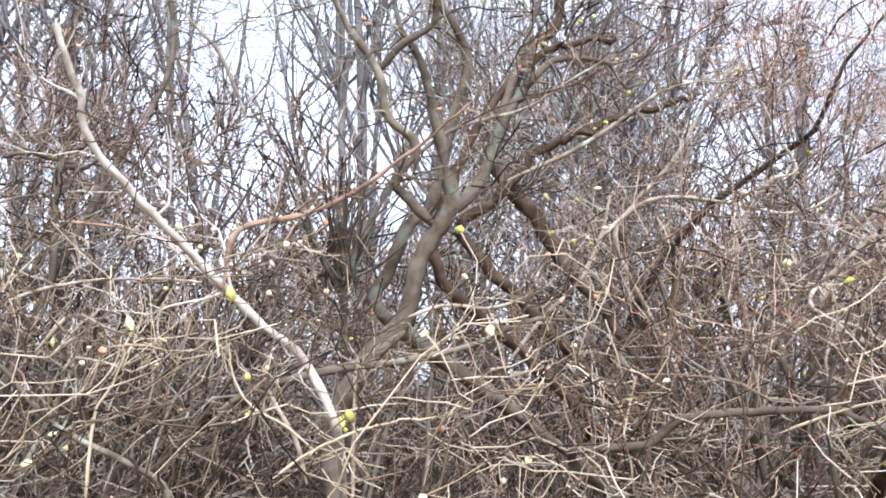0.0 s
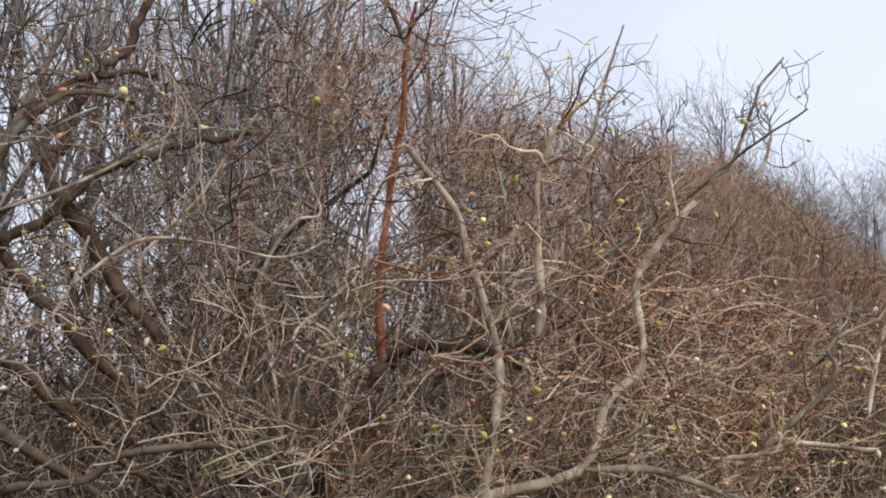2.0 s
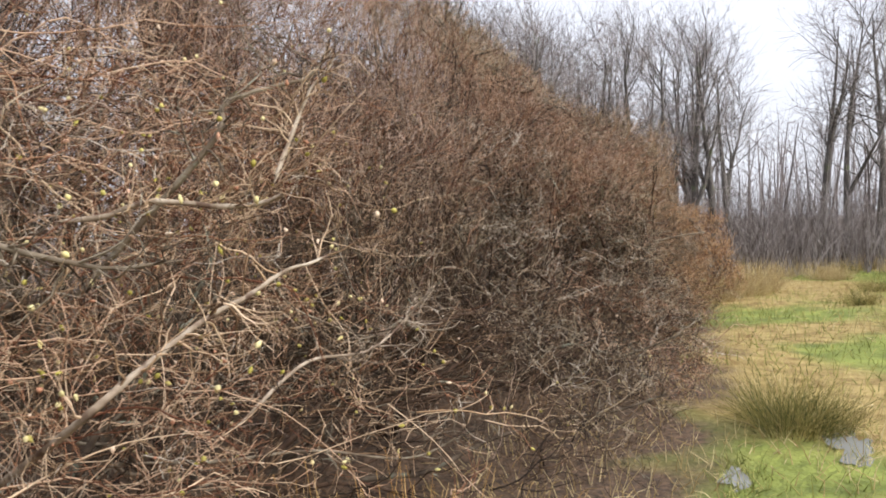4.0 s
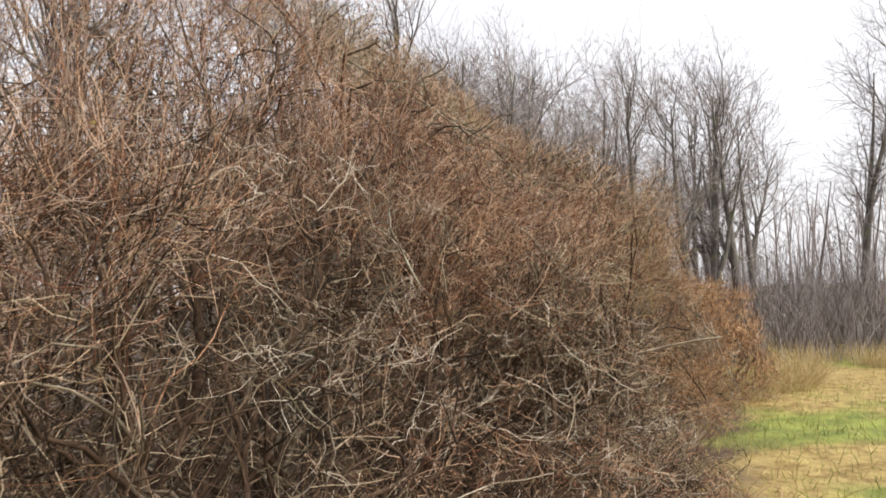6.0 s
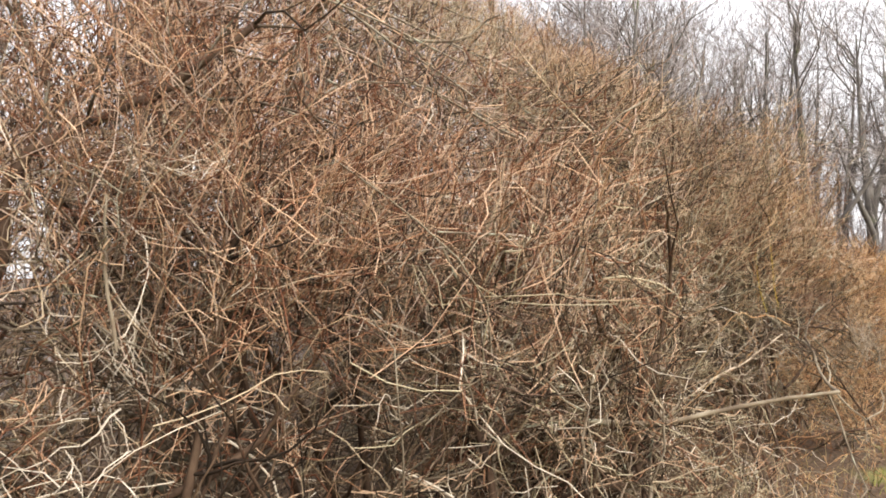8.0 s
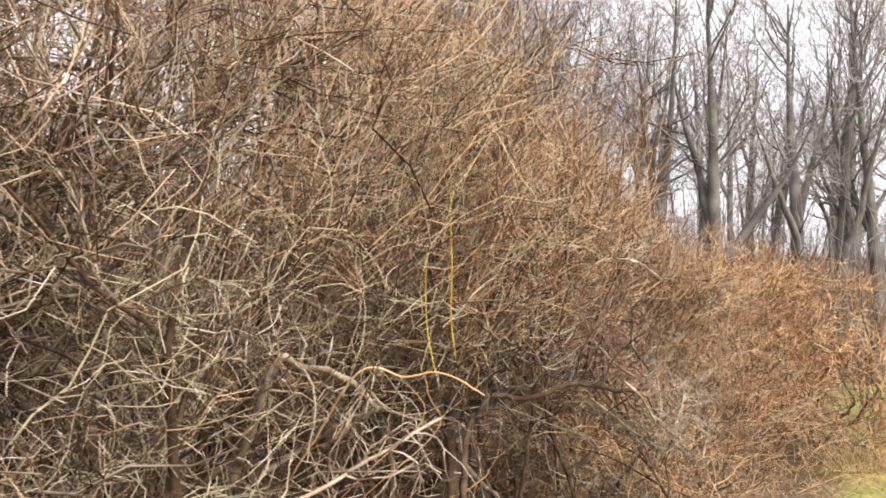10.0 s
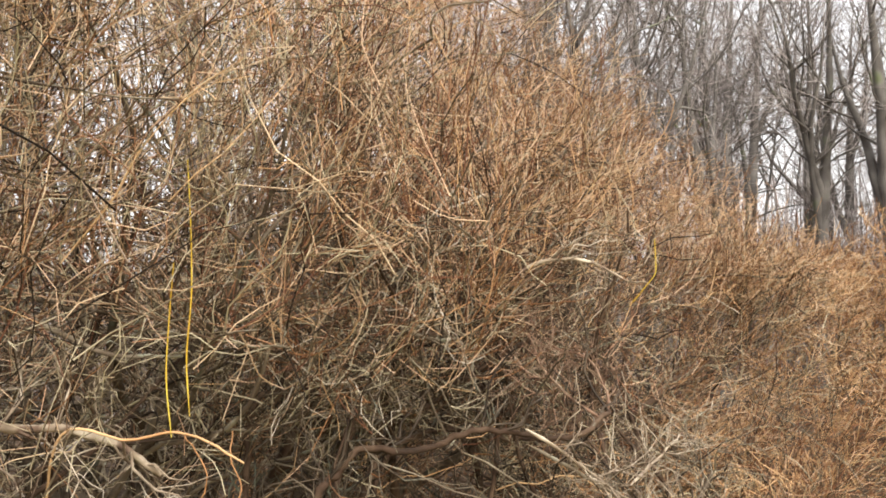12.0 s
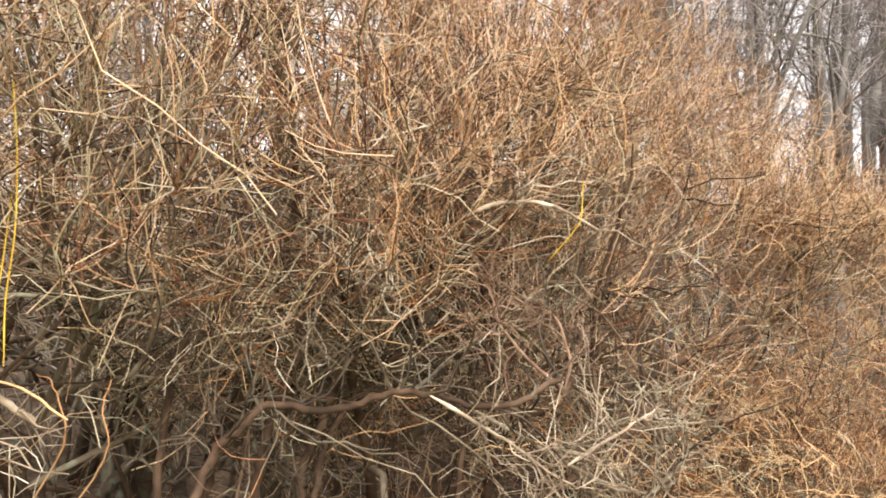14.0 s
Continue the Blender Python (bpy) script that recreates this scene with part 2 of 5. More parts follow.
def ground_material():
    m = bpy.data.materials.new("wet_meadow_ground")
    m.use_nodes = True
    n, l = m.node_tree.nodes, m.node_tree.links
    shader = n["Principled BSDF"]
    place = n.new("ShaderNodeTexCoord")
    def noise_of(scale, detail=5):
        t = n.new("ShaderNodeTexNoise")
        t.inputs["Scale"].default_value, t.inputs["Detail"].default_value = scale, detail
        l.new(place.outputs["Object"], t.inputs["Vector"])
        return t.outputs["Fac"]
    def ramp_of(fac, a, b, lo=0.35, hi=0.65):
        r = n.new("ShaderNodeValToRGB")
        r.color_ramp.elements[0].position, r.color_ramp.elements[1].position = lo, hi
        r.color_ramp.elements[0].color, r.color_ramp.elements[1].color = (*a, 1), (*b, 1)
        l.new(fac, r.inputs["Fac"])
        return r.outputs["Color"]
    def blend(fac, a, b):
        x = n.new("ShaderNodeMix")
        x.data_type = "RGBA"
        l.new(fac, x.inputs[0]), l.new(a, x.inputs[6]), l.new(b, x.inputs[7])
        return x.outputs[2]
    green = ramp_of(noise_of(3.0), (0.12, 0.15, 0.025), (0.26, 0.3, 0.06))
    straw = ramp_of(noise_of(6.0), (0.22, 0.15, 0.045), (0.42, 0.32, 0.12))
    field = blend(ramp_of(noise_of(0.35), (0, 0, 0), (1, 1, 1), 0.44, 0.54), green, straw)
    # leaf litter, its brown also darkened for the shade under the bushes
    litter = ramp_of(noise_of(25.0), (0.035, 0.022, 0.013), (0.16, 0.1, 0.058), 0.3, 0.7)
    split = n.new("ShaderNodeSeparateXYZ")
    l.new(place.outputs["Object"], split.inputs[0])
    edge = n.new("ShaderNodeMath")
    edge.operation = "MULTIPLY_ADD"
    edge.inputs[1].default_value = 2.0
    l.new(noise_of(1.5), edge.inputs[0])
    beyond = n.new("ShaderNodeMath")
    beyond.operation = "SUBTRACT"
    beyond.inputs[1].default_value = 7.72
    l.new(split.outputs["X"], beyond.inputs[0])
    only = n.new("ShaderNodeMath")
    only.operation = "MAXIMUM"
    only.inputs[1].default_value = 0.0
    l.new(beyond.outputs[0], only.inputs[0])
    back_off = n.new("ShaderNodeMath")
    back_off.operation = "MULTIPLY_ADD"
    back_off.inputs[1].default_value = -0.0787
    l.new(only.outputs[0], back_off.inputs[0])
    l.new(split.outputs["Y"], back_off.inputs[2])
    l.new(back_off.outputs[0], edge.inputs[2])
    step = n.new("ShaderNodeMapRange")
    step.inputs["From Min"].default_value, step.inputs["From Max"].default_value = -0.35, 0.25
    far = n.new("ShaderNodeMath")
    far.operation = "SUBTRACT"
    far.inputs[1].default_value = 25.0
    l.new(split.outputs["X"], far.inputs[0])
    wood = n.new("ShaderNodeMath")
    wood.operation = "MAXIMUM"
    l.new(edge.outputs[0], wood.inputs[0])
    l.new(far.outputs[0], wood.inputs[1])
    l.new(wood.outputs[0], step.inputs["Value"])
    l.new(blend(step.outputs[0], field, litter), shader.inputs["Base Color"])
    shader.inputs["Roughness"].default_value = 0.95
    rise = n.new("ShaderNodeBump")
    rise.inputs["Strength"].default_value, rise.inputs["Distance"].default_value = 0.8, 0.05
    l.new(noise_of(18.0), rise.inputs["Height"])
    l.new(rise.outputs["Normal"], shader.inputs["Normal"])
    return m


gx = np.concatenate([-np.geomspace(600, 8, 14), np.linspace(-7, 34, 165), np.geomspace(36, 900, 18)])
gy = np.concatenate([-np.geomspace(600, 11, 16), np.linspace(-10, 14, 97), np.geomspace(15, 600, 16)])
X, Y = np.meshgrid(gx, gy, indexing="ij")
G = np.stack([X, Y, height(X, Y)], -1).reshape(-1, 3)
ii = (np.arange(len(gx) - 1)[:, None] * len(gy) + np.arange(len(gy) - 1)[None]).ravel()
ground = mesh_object("ground", G, np.stack([ii, ii + len(gy), ii + len(gy) + 1, ii + 1], -1), ground_material(), kind="structure",
                     label="wet meadow with green and straw-coloured grass and leaf litter")
ground["category"] = "ground"


# ---- shrubs ----
def veer(x):
    """The hedge bears away from the field a little in its further half, bent to fit the camera's views."""
    return 0.0787 * np.clip(x - 7.72, 0, 60)


def face(x, z=2.0):
    """How far the bushes reach out over the field (y) along the edge, fitted to outlines seen from the camera; their
    skirts lie further out, and in one place their crowns overhang.
    """
    upper = np.interp(x, [-2, 0.5, 1.5, 2.2, 3, 4, 5.5, 7.2, 7.7, 8.3, 8.9, 9.3, 12.5, 13.5, 16, 18], [1.3, 1.15, 0.7, 0.3, 0.1, 0.05, 0.0, -0.2, -0.55, -0.66, -0.36, -0.3, -0.42, -0.75, -1.3, -1.4])
    brow = np.interp(x, [9.9, 10.6, 11.8, 12.5], [0, 0.3, 0.3, 0]) * np.clip((z - 1.15) / 0.4, 0, 1)
    return upper - brow + veer(x) - np.interp(x, [2.5, 4.5, 7, 8, 9, 12, 13.5, 15], [0, 0.95, 0.8, 0.55, 0.5, 0.6, 0.65, 0.3]) * np.clip((1.0 - z) / 0.6, 0, 1)


def crest(P):
    """How high the bushes grow: lower towards the field, set to the skyline seen from the camera."""
    x, y = P[..., 0], P[..., 1]
    step = np.clip(y - veer(x) - 0.3, np.interp(x, [6.8, 7.4, 8.4, 8.9, 11.7, 12.5], [-0.2, -0.6, -0.6, -0.2, -0.2, -0.9]), 60)
    return 2.3 + np.interp(x, [1.9, 2.6, 3.6, 5, 6.2, 7.3, 9.5, 10.5, 12.5], [1.0, 0.1, -0.25, -0.42, -0.25, 0.08, 0.22, 0.15, 0.05]) + np.minimum(step, 1.0) + 0.4 * np.clip(step - 1.0, 0, 60)


def held_back(P):
    """Rods bent back where they would reach out past the face or above the crest."""
    f = face(P[..., 0], P[..., 2]) + 0.15
    Q = P.copy()
    Q[..., 1] = np.where(P[..., 1] < f, f + (P[..., 1] - f) * 0.15, P[..., 1])
    c = crest(Q) - 0.25
    Q[..., 2] = np.where(Q[..., 2] > c, c + (Q[..., 2] - c) * 0.35, Q[..., 2])
    return Q


def inside(rng, P, R, reach=0.12, most=0.35):
    """Only the rods that stay behind the face, or stick out of it a little; few in the hollow among the dark stems."""
    out = (face(P[..., 0], P[..., 2]) - P[..., 1]).max(1)
    low = P[..., 2].min(1)
    over = (P[..., 2] - crest(P)).max(1)
    keep = (out < np.minimum(rng.exponential(reach, len(P)), most)) & (low > 0.0) & (over < rng.exponential(0.1, len(P)))
    mid = P[:, P.shape[1] // 2]
    hollow = (((mid - np.array([11.0, -0.15, 0.72])) / np.array([0.75, 0.6, 0.42])) ** 2).sum(1) < 1
    keep &= ~(hollow & (rng.uniform(size=len(P)) < 0.6))
    return P[keep], R[keep]


SWEEP = (0.1, -0.6, 0.35)  # the twigs lean out towards the light over the field
LAYERED = (0.35, -0.7, 0.02)  # and lie in flat layers on the oldest shrubs


def shrub(name, label, x, y, high, wide, seed, twig_a, twig_b, stems=5, limbs=22, branches=150, twigs=1300, fine=3500, shoots=500, lean=(0.0, 0.0),
          fine_r=0.0011, upright=0.22, wood=BARK, low=0.0, shoot_length=(0.12, 0.42), shade_share=0.3, twig_c=None, near=False, slim=1.0, clear=0.12, sweep=None, group="bare willow shrubs along the field edge"):
    """A many-stemmed bare willow: stems, limbs and branches, a tangle of grey twigs low down, upright coloured shoots above."""
    rng = np.random.default_rng(seed)
    sweep = sweep or SWEEP
    at = np.array([x, y, float(height(x, y))])
    root = tagged(empty(name, *at), label, "shrub", group)
    a = rng.uniform(0, 2 * np.pi, stems) + np.arange(stems) * 2 * np.pi / stems * 0.8
    out = np.stack([np.cos(a) + lean[0], np.sin(a) + lean[1], np.full(stems, 1.0)], -1)
    out[:, :2] *= rng.uniform(0.35, 1.0, (stems, 1)) * wide / high * 1.5
    base = at + np.stack([np.cos(a), np.sin(a), np.full(stems, -0.3)], -1) * 0.16
    S, SR = bent(rng, base, out, rng.uniform(0.72, 0.95, stems) * high, 14, 0.16, 0.03, rng.uniform(0.022, 0.036, stems) * (high / 3) * slim, 0.003)
    S = held_back(S)
    for j in range(stems):
        mesh_object("stem", *tubes(S[j:j + 1] - at, SR[j:j + 1], 8), wood, root)
    A, AR = sprout(rng, S, SR, limbs, clear, 0.95, 50, (0.22 * high, 0.48 * high), 11, 0.2, 0.03, 0.013, 0.0025, bias=(lean[0], lean[1], 0))
    A = held_back(A)
    for j in range(limbs):
        mesh_object("limb", *tubes(A[j:j + 1] - at, AR[j:j + 1], 6), LIMB if j % 3 else wood, root)
    B, BR = inside(rng, *sprout(rng, A, AR, branches, 0.1, 1.0, 48, (0.25, 0.7), 7, 0.32, 0.03, 0.006, 0.002, bias=(lean[0], lean[1], 0)))
    if near:
        for j in range(len(B)):
            mesh_object("branch", *tubes(B[j:j + 1] - at, BR[j:j + 1], 3), LIMB, root)
    else:
        mesh_object("branch_tangle", *tubes(B - at, BR, 3), LIMB, root, "thin crooked grey branches", "stuff")
    T, TR = inside(rng, *sprout(rng, B, BR, twigs, 0.1, 1.0, 52, (0.09, 0.34), 5 if near else 3, 0.3, 0.06, 0.0025, 0.0012, bias=sweep))
    F, FR = inside(rng, *sprout(rng, T, TR, fine, 0.05, 1.0, 44, (0.03, 0.17), 3 if near else 2, 0.26, upright, 0.002, fine_r * 0.7, bias=sweep))
    top = B[B[:, 0, 2] > low * 0.8]
    topr = BR[B[:, 0, 2] > low * 0.8]
    H, HR = inside(rng, *sprout(rng, top, topr, shoots, 0.2, 1.0, 45, shoot_length, 5, 0.2, 0.26, 0.002, 0.001, bias=sweep))
    HF, HFR = inside(rng, *sprout(rng, H, HR, shoots * 3, 0.1, 1.0, 46, (0.03, 0.13), 2, 0.15, 0.3, 0.0016, 0.0009))
    FR, TR, HR, HFR = (np.maximum(r, fine_r * k) for r, k in ((FR, 0.7), (TR, 1.0), (HR, 0.9), (HFR, 0.7)))
    up = T[:, 0, 2] > low + rng.normal(0, 0.3, len(T))
    upf = F[:, 0, 2] > low + rng.normal(0, 0.3, len(F))
    # a random share of twigs takes the near-black, which paints inner shade
    other, otherf = rng.uniform(size=len(T)) < shade_share, rng.uniform(size=len(F)) < shade_share
    third, thirdf, thirdh, thirdhf = (rng.uniform(size=len(p)) < (0.4 if twig_c else 0) for p in (T, F, H, HF))
    sets = [("twig_tangle", twig_a, ~up & ~other, ~upf & ~otherf, (), "tangled lichened twigs"),
            ("dark_tangle", SHADE_TWIG, other, otherf, (), "dark brown twigs"),
            ("shoot_mass", twig_b, up & ~other & ~third, upf & ~otherf & ~thirdf, ((H, HR, ~thirdh), (HF, HFR, ~thirdhf)), "upright coloured shoots")]
    if twig_c:
        sets.append(("shoot_mass", twig_c, up & ~other & third, upf & ~otherf & thirdf, ((H, HR, thirdh), (HF, HFR, thirdhf)), "upright shoots of a second shade"))
    for part_name, mat, keep_t, keep_f, more, words in sets:
        if keep_t.sum() and keep_f.sum():
            mesh_object(part_name, *join(tubes(T[keep_t] - at, TR[keep_t], 3), tubes(F[keep_f] - at, FR[keep_f], 3), *(tubes(p[k] - at, r[k], 3) for p, r, k in more)), mat, root, words, "stuff")
    return root, B, T, F, S


def buds(root, rng, T, n, mat, size=0.006, label="swelling yellow-green buds"):
    at = np.array(root.location)
    who, i = rng.integers(0, len(T), n), rng.integers(1, T.shape[1], n)
    C = T[who, i]
    D = unit(C - T[who, i - 1] + rng.normal(0, 0.15, (n, 3)))
    mesh_object("budding", *ellipsoids(C - at, D, rng.uniform(1.6, 3.2, n) * size, rng.uniform(0.6, 1.1, n) * size), mat, root, label, "stuff")


OLD = "old grey bare willow shrub with dark crooked stems and opening buds"
RUS = "bare willow shrub with grey lower twigs and russet upright shoots"
YEL = "bare willow shrub with tan shoots and a few bright yellow stems"
SHRUBS = [
    ("willow_shrub", OLD, 2.1, 3.3, 3.6, 1.6, 11, PALE_TWIG, PURPLE, dict(shade_share=0.5, slim=0.45, low=1.9, twigs=900, fine=1200, shoots=60, near=True, wood=LIMB, stems=3, limbs=8, branches=70)),
    ("willow_shrub", OLD, 0.3, 3.1, 3.5, 1.6, 12, PALE_TWIG, PURPLE, dict(shade_share=0.5, slim=0.45, low=1.9, twigs=1300, fine=1900, shoots=120, near=True, wood=LIMB, stems=4, limbs=10, branches=90)),
    ("willow_shrub", OLD, 3.6, 2.3, 3.8, 1.6, 13, GREY_TWIG, PURPLE, dict(sweep=LAYERED, twig_c=RUSSET, shade_share=0.65, low=1.6, lean=(0, -0.2), twigs=1000, fine=1100, shoots=100, stems=3, limbs=9, branches=80, slim=0.6, near=True)),
    ("willow_shrub", OLD, 3.2, 1.1, 2.1, 1.3, 14, WARM_TWIG, RUSSET, dict(sweep=LAYERED, shade_share=0.55, twig_c=PURPLE, low=1.0, lean=(0, -0.2), twigs=1000, fine=1200, shoots=150, shoot_length=(0.2, 0.45), near=True)),
    ("willow_shrub", OLD, 4.8, 1.0, 2.1, 1.4, 15, WARM_TWIG, PURPLE, dict(sweep=LAYERED, shade_share=0.62, twig_c=RUSSET, low=1.3, lean=(0, -0.2), twigs=1500, fine=1600, shoots=350, near=True)),
    ("willow_shrub", RUS, 6.2, 0.8, 2.45, 1.4, 16, GREY_TWIG, PURPLE, dict(wood=DARK_BARK, shade_share=0.55, twig_c=RUSSET, low=1.4, lean=(0.1, -0.3), twigs=1700, fine=2800, shoots=500, near=True)),
    ("willow_shrub", RUS, 7.6, 0.6, 2.4, 1.4, 17, GREY_TWIG, RUSSET, dict(wood=DARK_BARK, shade_share=0.48, twig_c=PURPLE, low=1.3, lean=(0.1, -0.3), twigs=1900, fine=3000, shoots=600, near=True)),
    ("willow_shrub", RUS, 8.86, 0.60, 2.5, 1.3, 18, LICHEN_TWIG, PURPLE, dict(clear=0.38, wood=DARK_BARK, shade_share=0.6, twig_c=RUSSET, low=1.6, lean=(0.1, -0.2), twigs=2000, fine=3500, shoots=600, near=True)),
    ("willow_shrub", YEL, 10.36, 0.61, 2.65, 1.3, 19, LICHEN_TWIG, PURPLE, dict(clear=0.38, wood=DARK_BARK, shade_share=0.6, shoot_length=(0.1, 0.34), limbs=30, branches=220, twig_c=WARM_TWIG, low=1.55, lean=(0.1, -0.2), twigs=2400, fine=4000, shoots=900, near=True)),
    ("willow_shrub", YEL, 11.86, 0.73, 2.5, 1.3, 20, LICHEN_TWIG, RUSSET, dict(clear=0.38, wood=DARK_BARK, shade_share=0.6, shoot_length=(0.1, 0.34), limbs=30, branches=220, twig_c=TAN, low=1.55, lean=(0.1, -0.2), twigs=2300, fine=4000, shoots=900, near=True)),
    ("willow_shrub", YEL, 13.14, 1.03, 2.0, 1.2, 27, WARM_TWIG, TAN, dict(twig_c=RUSSET, low=0.9, lean=(0.1, -0.2), twigs=1500, fine=3600, shoots=900, fine_r=0.0014)),
    ("willow_shrub", RUS, 5.4, 2.4, 3.8, 1.7, 21, GREY_TWIG, PURPLE, dict(low=1.5, branches=150, twigs=1100, fine=1800, shoots=450, fine_r=0.0024)),
    ("willow_shrub", RUS, 7.2, 2.3, 3.5, 1.7, 22, GREY_TWIG, RUSSET, dict(low=1.5, branches=140, twigs=900, fine=1500, shoots=450, fine_r=0.0024)),
    ("willow_shrub", RUS, 8.92, 2.31, 4.0, 1.8, 23, GREY_TWIG, PURPLE, dict(low=1.5, limbs=32, branches=220, twigs=1200, fine=1300, fine_r=0.0024, shoots=450, twig_c=RUSSET)),
    ("willow_shrub", RUS, 10.74, 2.15, 3.4, 1.6, 24, GREY_TWIG, RUSSET, dict(low=1.3, limbs=30, branches=200, twigs=800, fine=1300, fine_r=0.0024, shoots=500, twig_c=TAN)),
    ("willow_shrub", RUS, 8.2, 1.7, 3.6, 1.6, 29, GREY_TWIG, PURPLE, dict(twig_c=RUSSET, low=1.4, limbs=32, branches=220, twigs=1300, fine=2000, fine_r=0.002, shoots=450)),
    ("willow_shrub", RUS, 11.38, 1.70, 3.1, 1.6, 30, GREY_TWIG, RUSSET, dict(twig_c=TAN, low=1.3, limbs=30, branches=200, twigs=1100, fine=1800, fine_r=0.0019, shoots=500)),
    ("willow_shrub", RUS, 4.9, 3.1, 3.7, 1.7, 31, GREY_TWIG, PURPLE, dict(twig_c=RUSSET, low=1.6, branches=160, twigs=1200, fine=1800, fine_r=0.0022, shoots=400, shade_share=0.4)),
    ("willow_shrub", RUS, 11.09, 0.87, 2.5, 1.2, 34, LICHEN_TWIG, RUSSET, dict(clear=0.38, shade_share=0.6, twig_c=WARM_TWIG, low=1.5, lean=(0, -0.1), twigs=1500, fine=2400, shoots=600, shoot_length=(0.1, 0.34), near=True)),
    ("low_bush", "low spreading growth of tan shoots at the foot of the hedge", 13.60, 0.22, 0.95, 1.3, 35, TAN, TAN, dict(twig_c=RUSSET, stems=14, limbs=44, branches=240, twigs=1300, fine=3600, shoots=250, shoot_length=(0.1, 0.3), fine_r=0.0016, shade_share=0.15)),
    ("willow_shrub", OLD, 1.2, 4.0, 3.4, 1.6, 33, GREY_TWIG, PURPLE, dict(slim=0.5, low=1.8, branches=120, twigs=900, fine=1500, fine_r=0.0022, shoots=300, shade_share=0.4)),
    ("willow_shrub", OLD, -1.0, 3.6, 3.4, 1.6, 28, PALE_TWIG, PURPLE, dict(slim=0.5, low=1.5, branches=100, twigs=800, fine=1200, fine_r=0.0024)),
    ("low_bush", "rounded low bush of dense tan-orange shoots at the field edge", 16.4, -0.1, 1.9, 2.0, 25, TAN, TAN, dict(stems=14, limbs=60, branches=360, twigs=2600, fine=8000, shoots=500, shoot_length=(0.12, 0.4), fine_r=0.0026, shade_share=0.12, upright=0.06)),
    ("willow_shrub", YEL, 14.09, 1.71, 2.2, 1.4, 26, WARM_TWIG, TAN, dict(twig_c=RUSSET, low=0.8, branches=160, twigs=1200, fine=2600, shoots=900, fine_r=0.0022)),
]
grown = {}
for name, label, x, y, high, wide, seed, ta, tb, extra in SHRUBS:
    grown[seed] = shrub(name, label, x, y, high, wide, seed, ta, tb, **extra)



# ---- outer shoots: the fringe that closes the face and the crest of the bushes ----
def fringe(x0, x1, n, seed, owners):
    """Long fine shoots that rise out of the bushes' face and crest: flat and outward low down, steeper further up."""
    rng = np.random.default_rng(seed)
    x = rng.uniform(x0, x1, n)
    rise = rng.uniform(0, 1, n) ** 0.9
    front = rise < 0.52
    z = np.where(front, 0.25 + 2.0 * rise / 0.52, 0)
    y = np.where(front, face(x, z), face(x) + (rise - 0.52) / 0.48 * 2.7)
    top = crest(np.stack([x, y, z], -1))
    z = np.where(front, np.minimum(z, top), top - np.minimum(rng.exponential(np.interp(x, [3, 5, 8], [0.45, 0.3, 0.12]), n), 1.2))
    y = y + rng.exponential(0.1, n)
    clump = np.sin(2.3 * x + 1.7 * z + 0.8 * y) + np.sin(4.1 * x - 2.9 * z + 2.0)
    open_face = np.interp(x, [2.5, 4.2, 5.5, 9.5, 11.5], [2.6, 2.0, 1.6, 1.5, 0.8])
    keep = rng.uniform(-1.6, 2.2, n) < clump + np.where(front, 0.5 - open_face, np.interp(x, [2.6, 4.5, 12.3, 13], [-0.3, 0.7, 0.8, 1.4]))
    keep &= ~((x > 9.6) & (x < 12) & (z < 1.15) & (rng.uniform(size=n) < 0.75))
    keep &= y < 0.95 * x - 0.9 + rng.normal(0, 0.15, n)
    x, y, z = x[keep], y[keep], z[keep]
    n = len(x)
    steep = np.radians(np.interp(z, [0.3, 1.0, 1.7, 2.4], [4, 26, 50, 66]) + rng.normal(0, 19, n))
    aside = rng.normal(0.2, 0.5, n) + 0.28 * np.sin(1.3 * x + 0.9 * z)
    way = np.stack([np.cos(steep) * np.sin(aside), -np.cos(steep) * np.cos(aside), np.sin(steep)], -1)
    length = rng.uniform(0.25, 0.6, n)
    base = np.stack([x, y, z], -1) - way * (length * rng.uniform(0.55, 1.0, n))[:, None]
    S, SR = inside(rng, *bent(rng, base, way, length, 7, 0.3, 0.05, rng.uniform(0.0013, 0.0021, n), 0.001), 0.16, 0.34)
    T, TR = inside(rng, *sprout(rng, S, SR, n * 5, 0.1, 0.95, 44, (0.05, 0.22), 4, 0.42, 0.07, 0.0016, 0.0009, bias=SWEEP), 0.2, 0.4)
    F, FR = inside(rng, *sprout(rng, T, TR, n * 6, 0.1, 1.0, 44, (0.03, 0.12), 2, 0.2, 0.08, 0.0013, 0.0008, bias=SWEEP), 0.2, 0.4)
    spots = np.array([grown[k][0].location[0] for k in owners])
    for j, k in enumerate(owners):
        root, (low_mix, high_mix) = grown[k][0], owners[k]
        at = np.array(root.location)
        heap = {}
        for P, R in ((S, SR), (T, TR), (F, FR)):
            mine = np.argmin(np.abs(P[:, :1, 0] + 0.35 * np.sin(3 * P[:, :1, 2]) - spots[None]), 1) == j
            P, R = P[mine], R[mine]
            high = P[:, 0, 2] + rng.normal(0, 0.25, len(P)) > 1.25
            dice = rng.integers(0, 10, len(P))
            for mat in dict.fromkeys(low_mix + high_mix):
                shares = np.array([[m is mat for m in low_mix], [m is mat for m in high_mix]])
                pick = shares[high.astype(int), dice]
                if pick.any():
                    heap.setdefault(mat.name, (mat, []))[1].append(tubes(P[pick] - at, R[pick], 3))
        for mat, rods in heap.values():
            mesh_object("shoot_fringe", *join(*rods), mat, root, mat.name.replace("_", " ").replace(" bark", "") + " shoots sweeping out and up", "stuff")


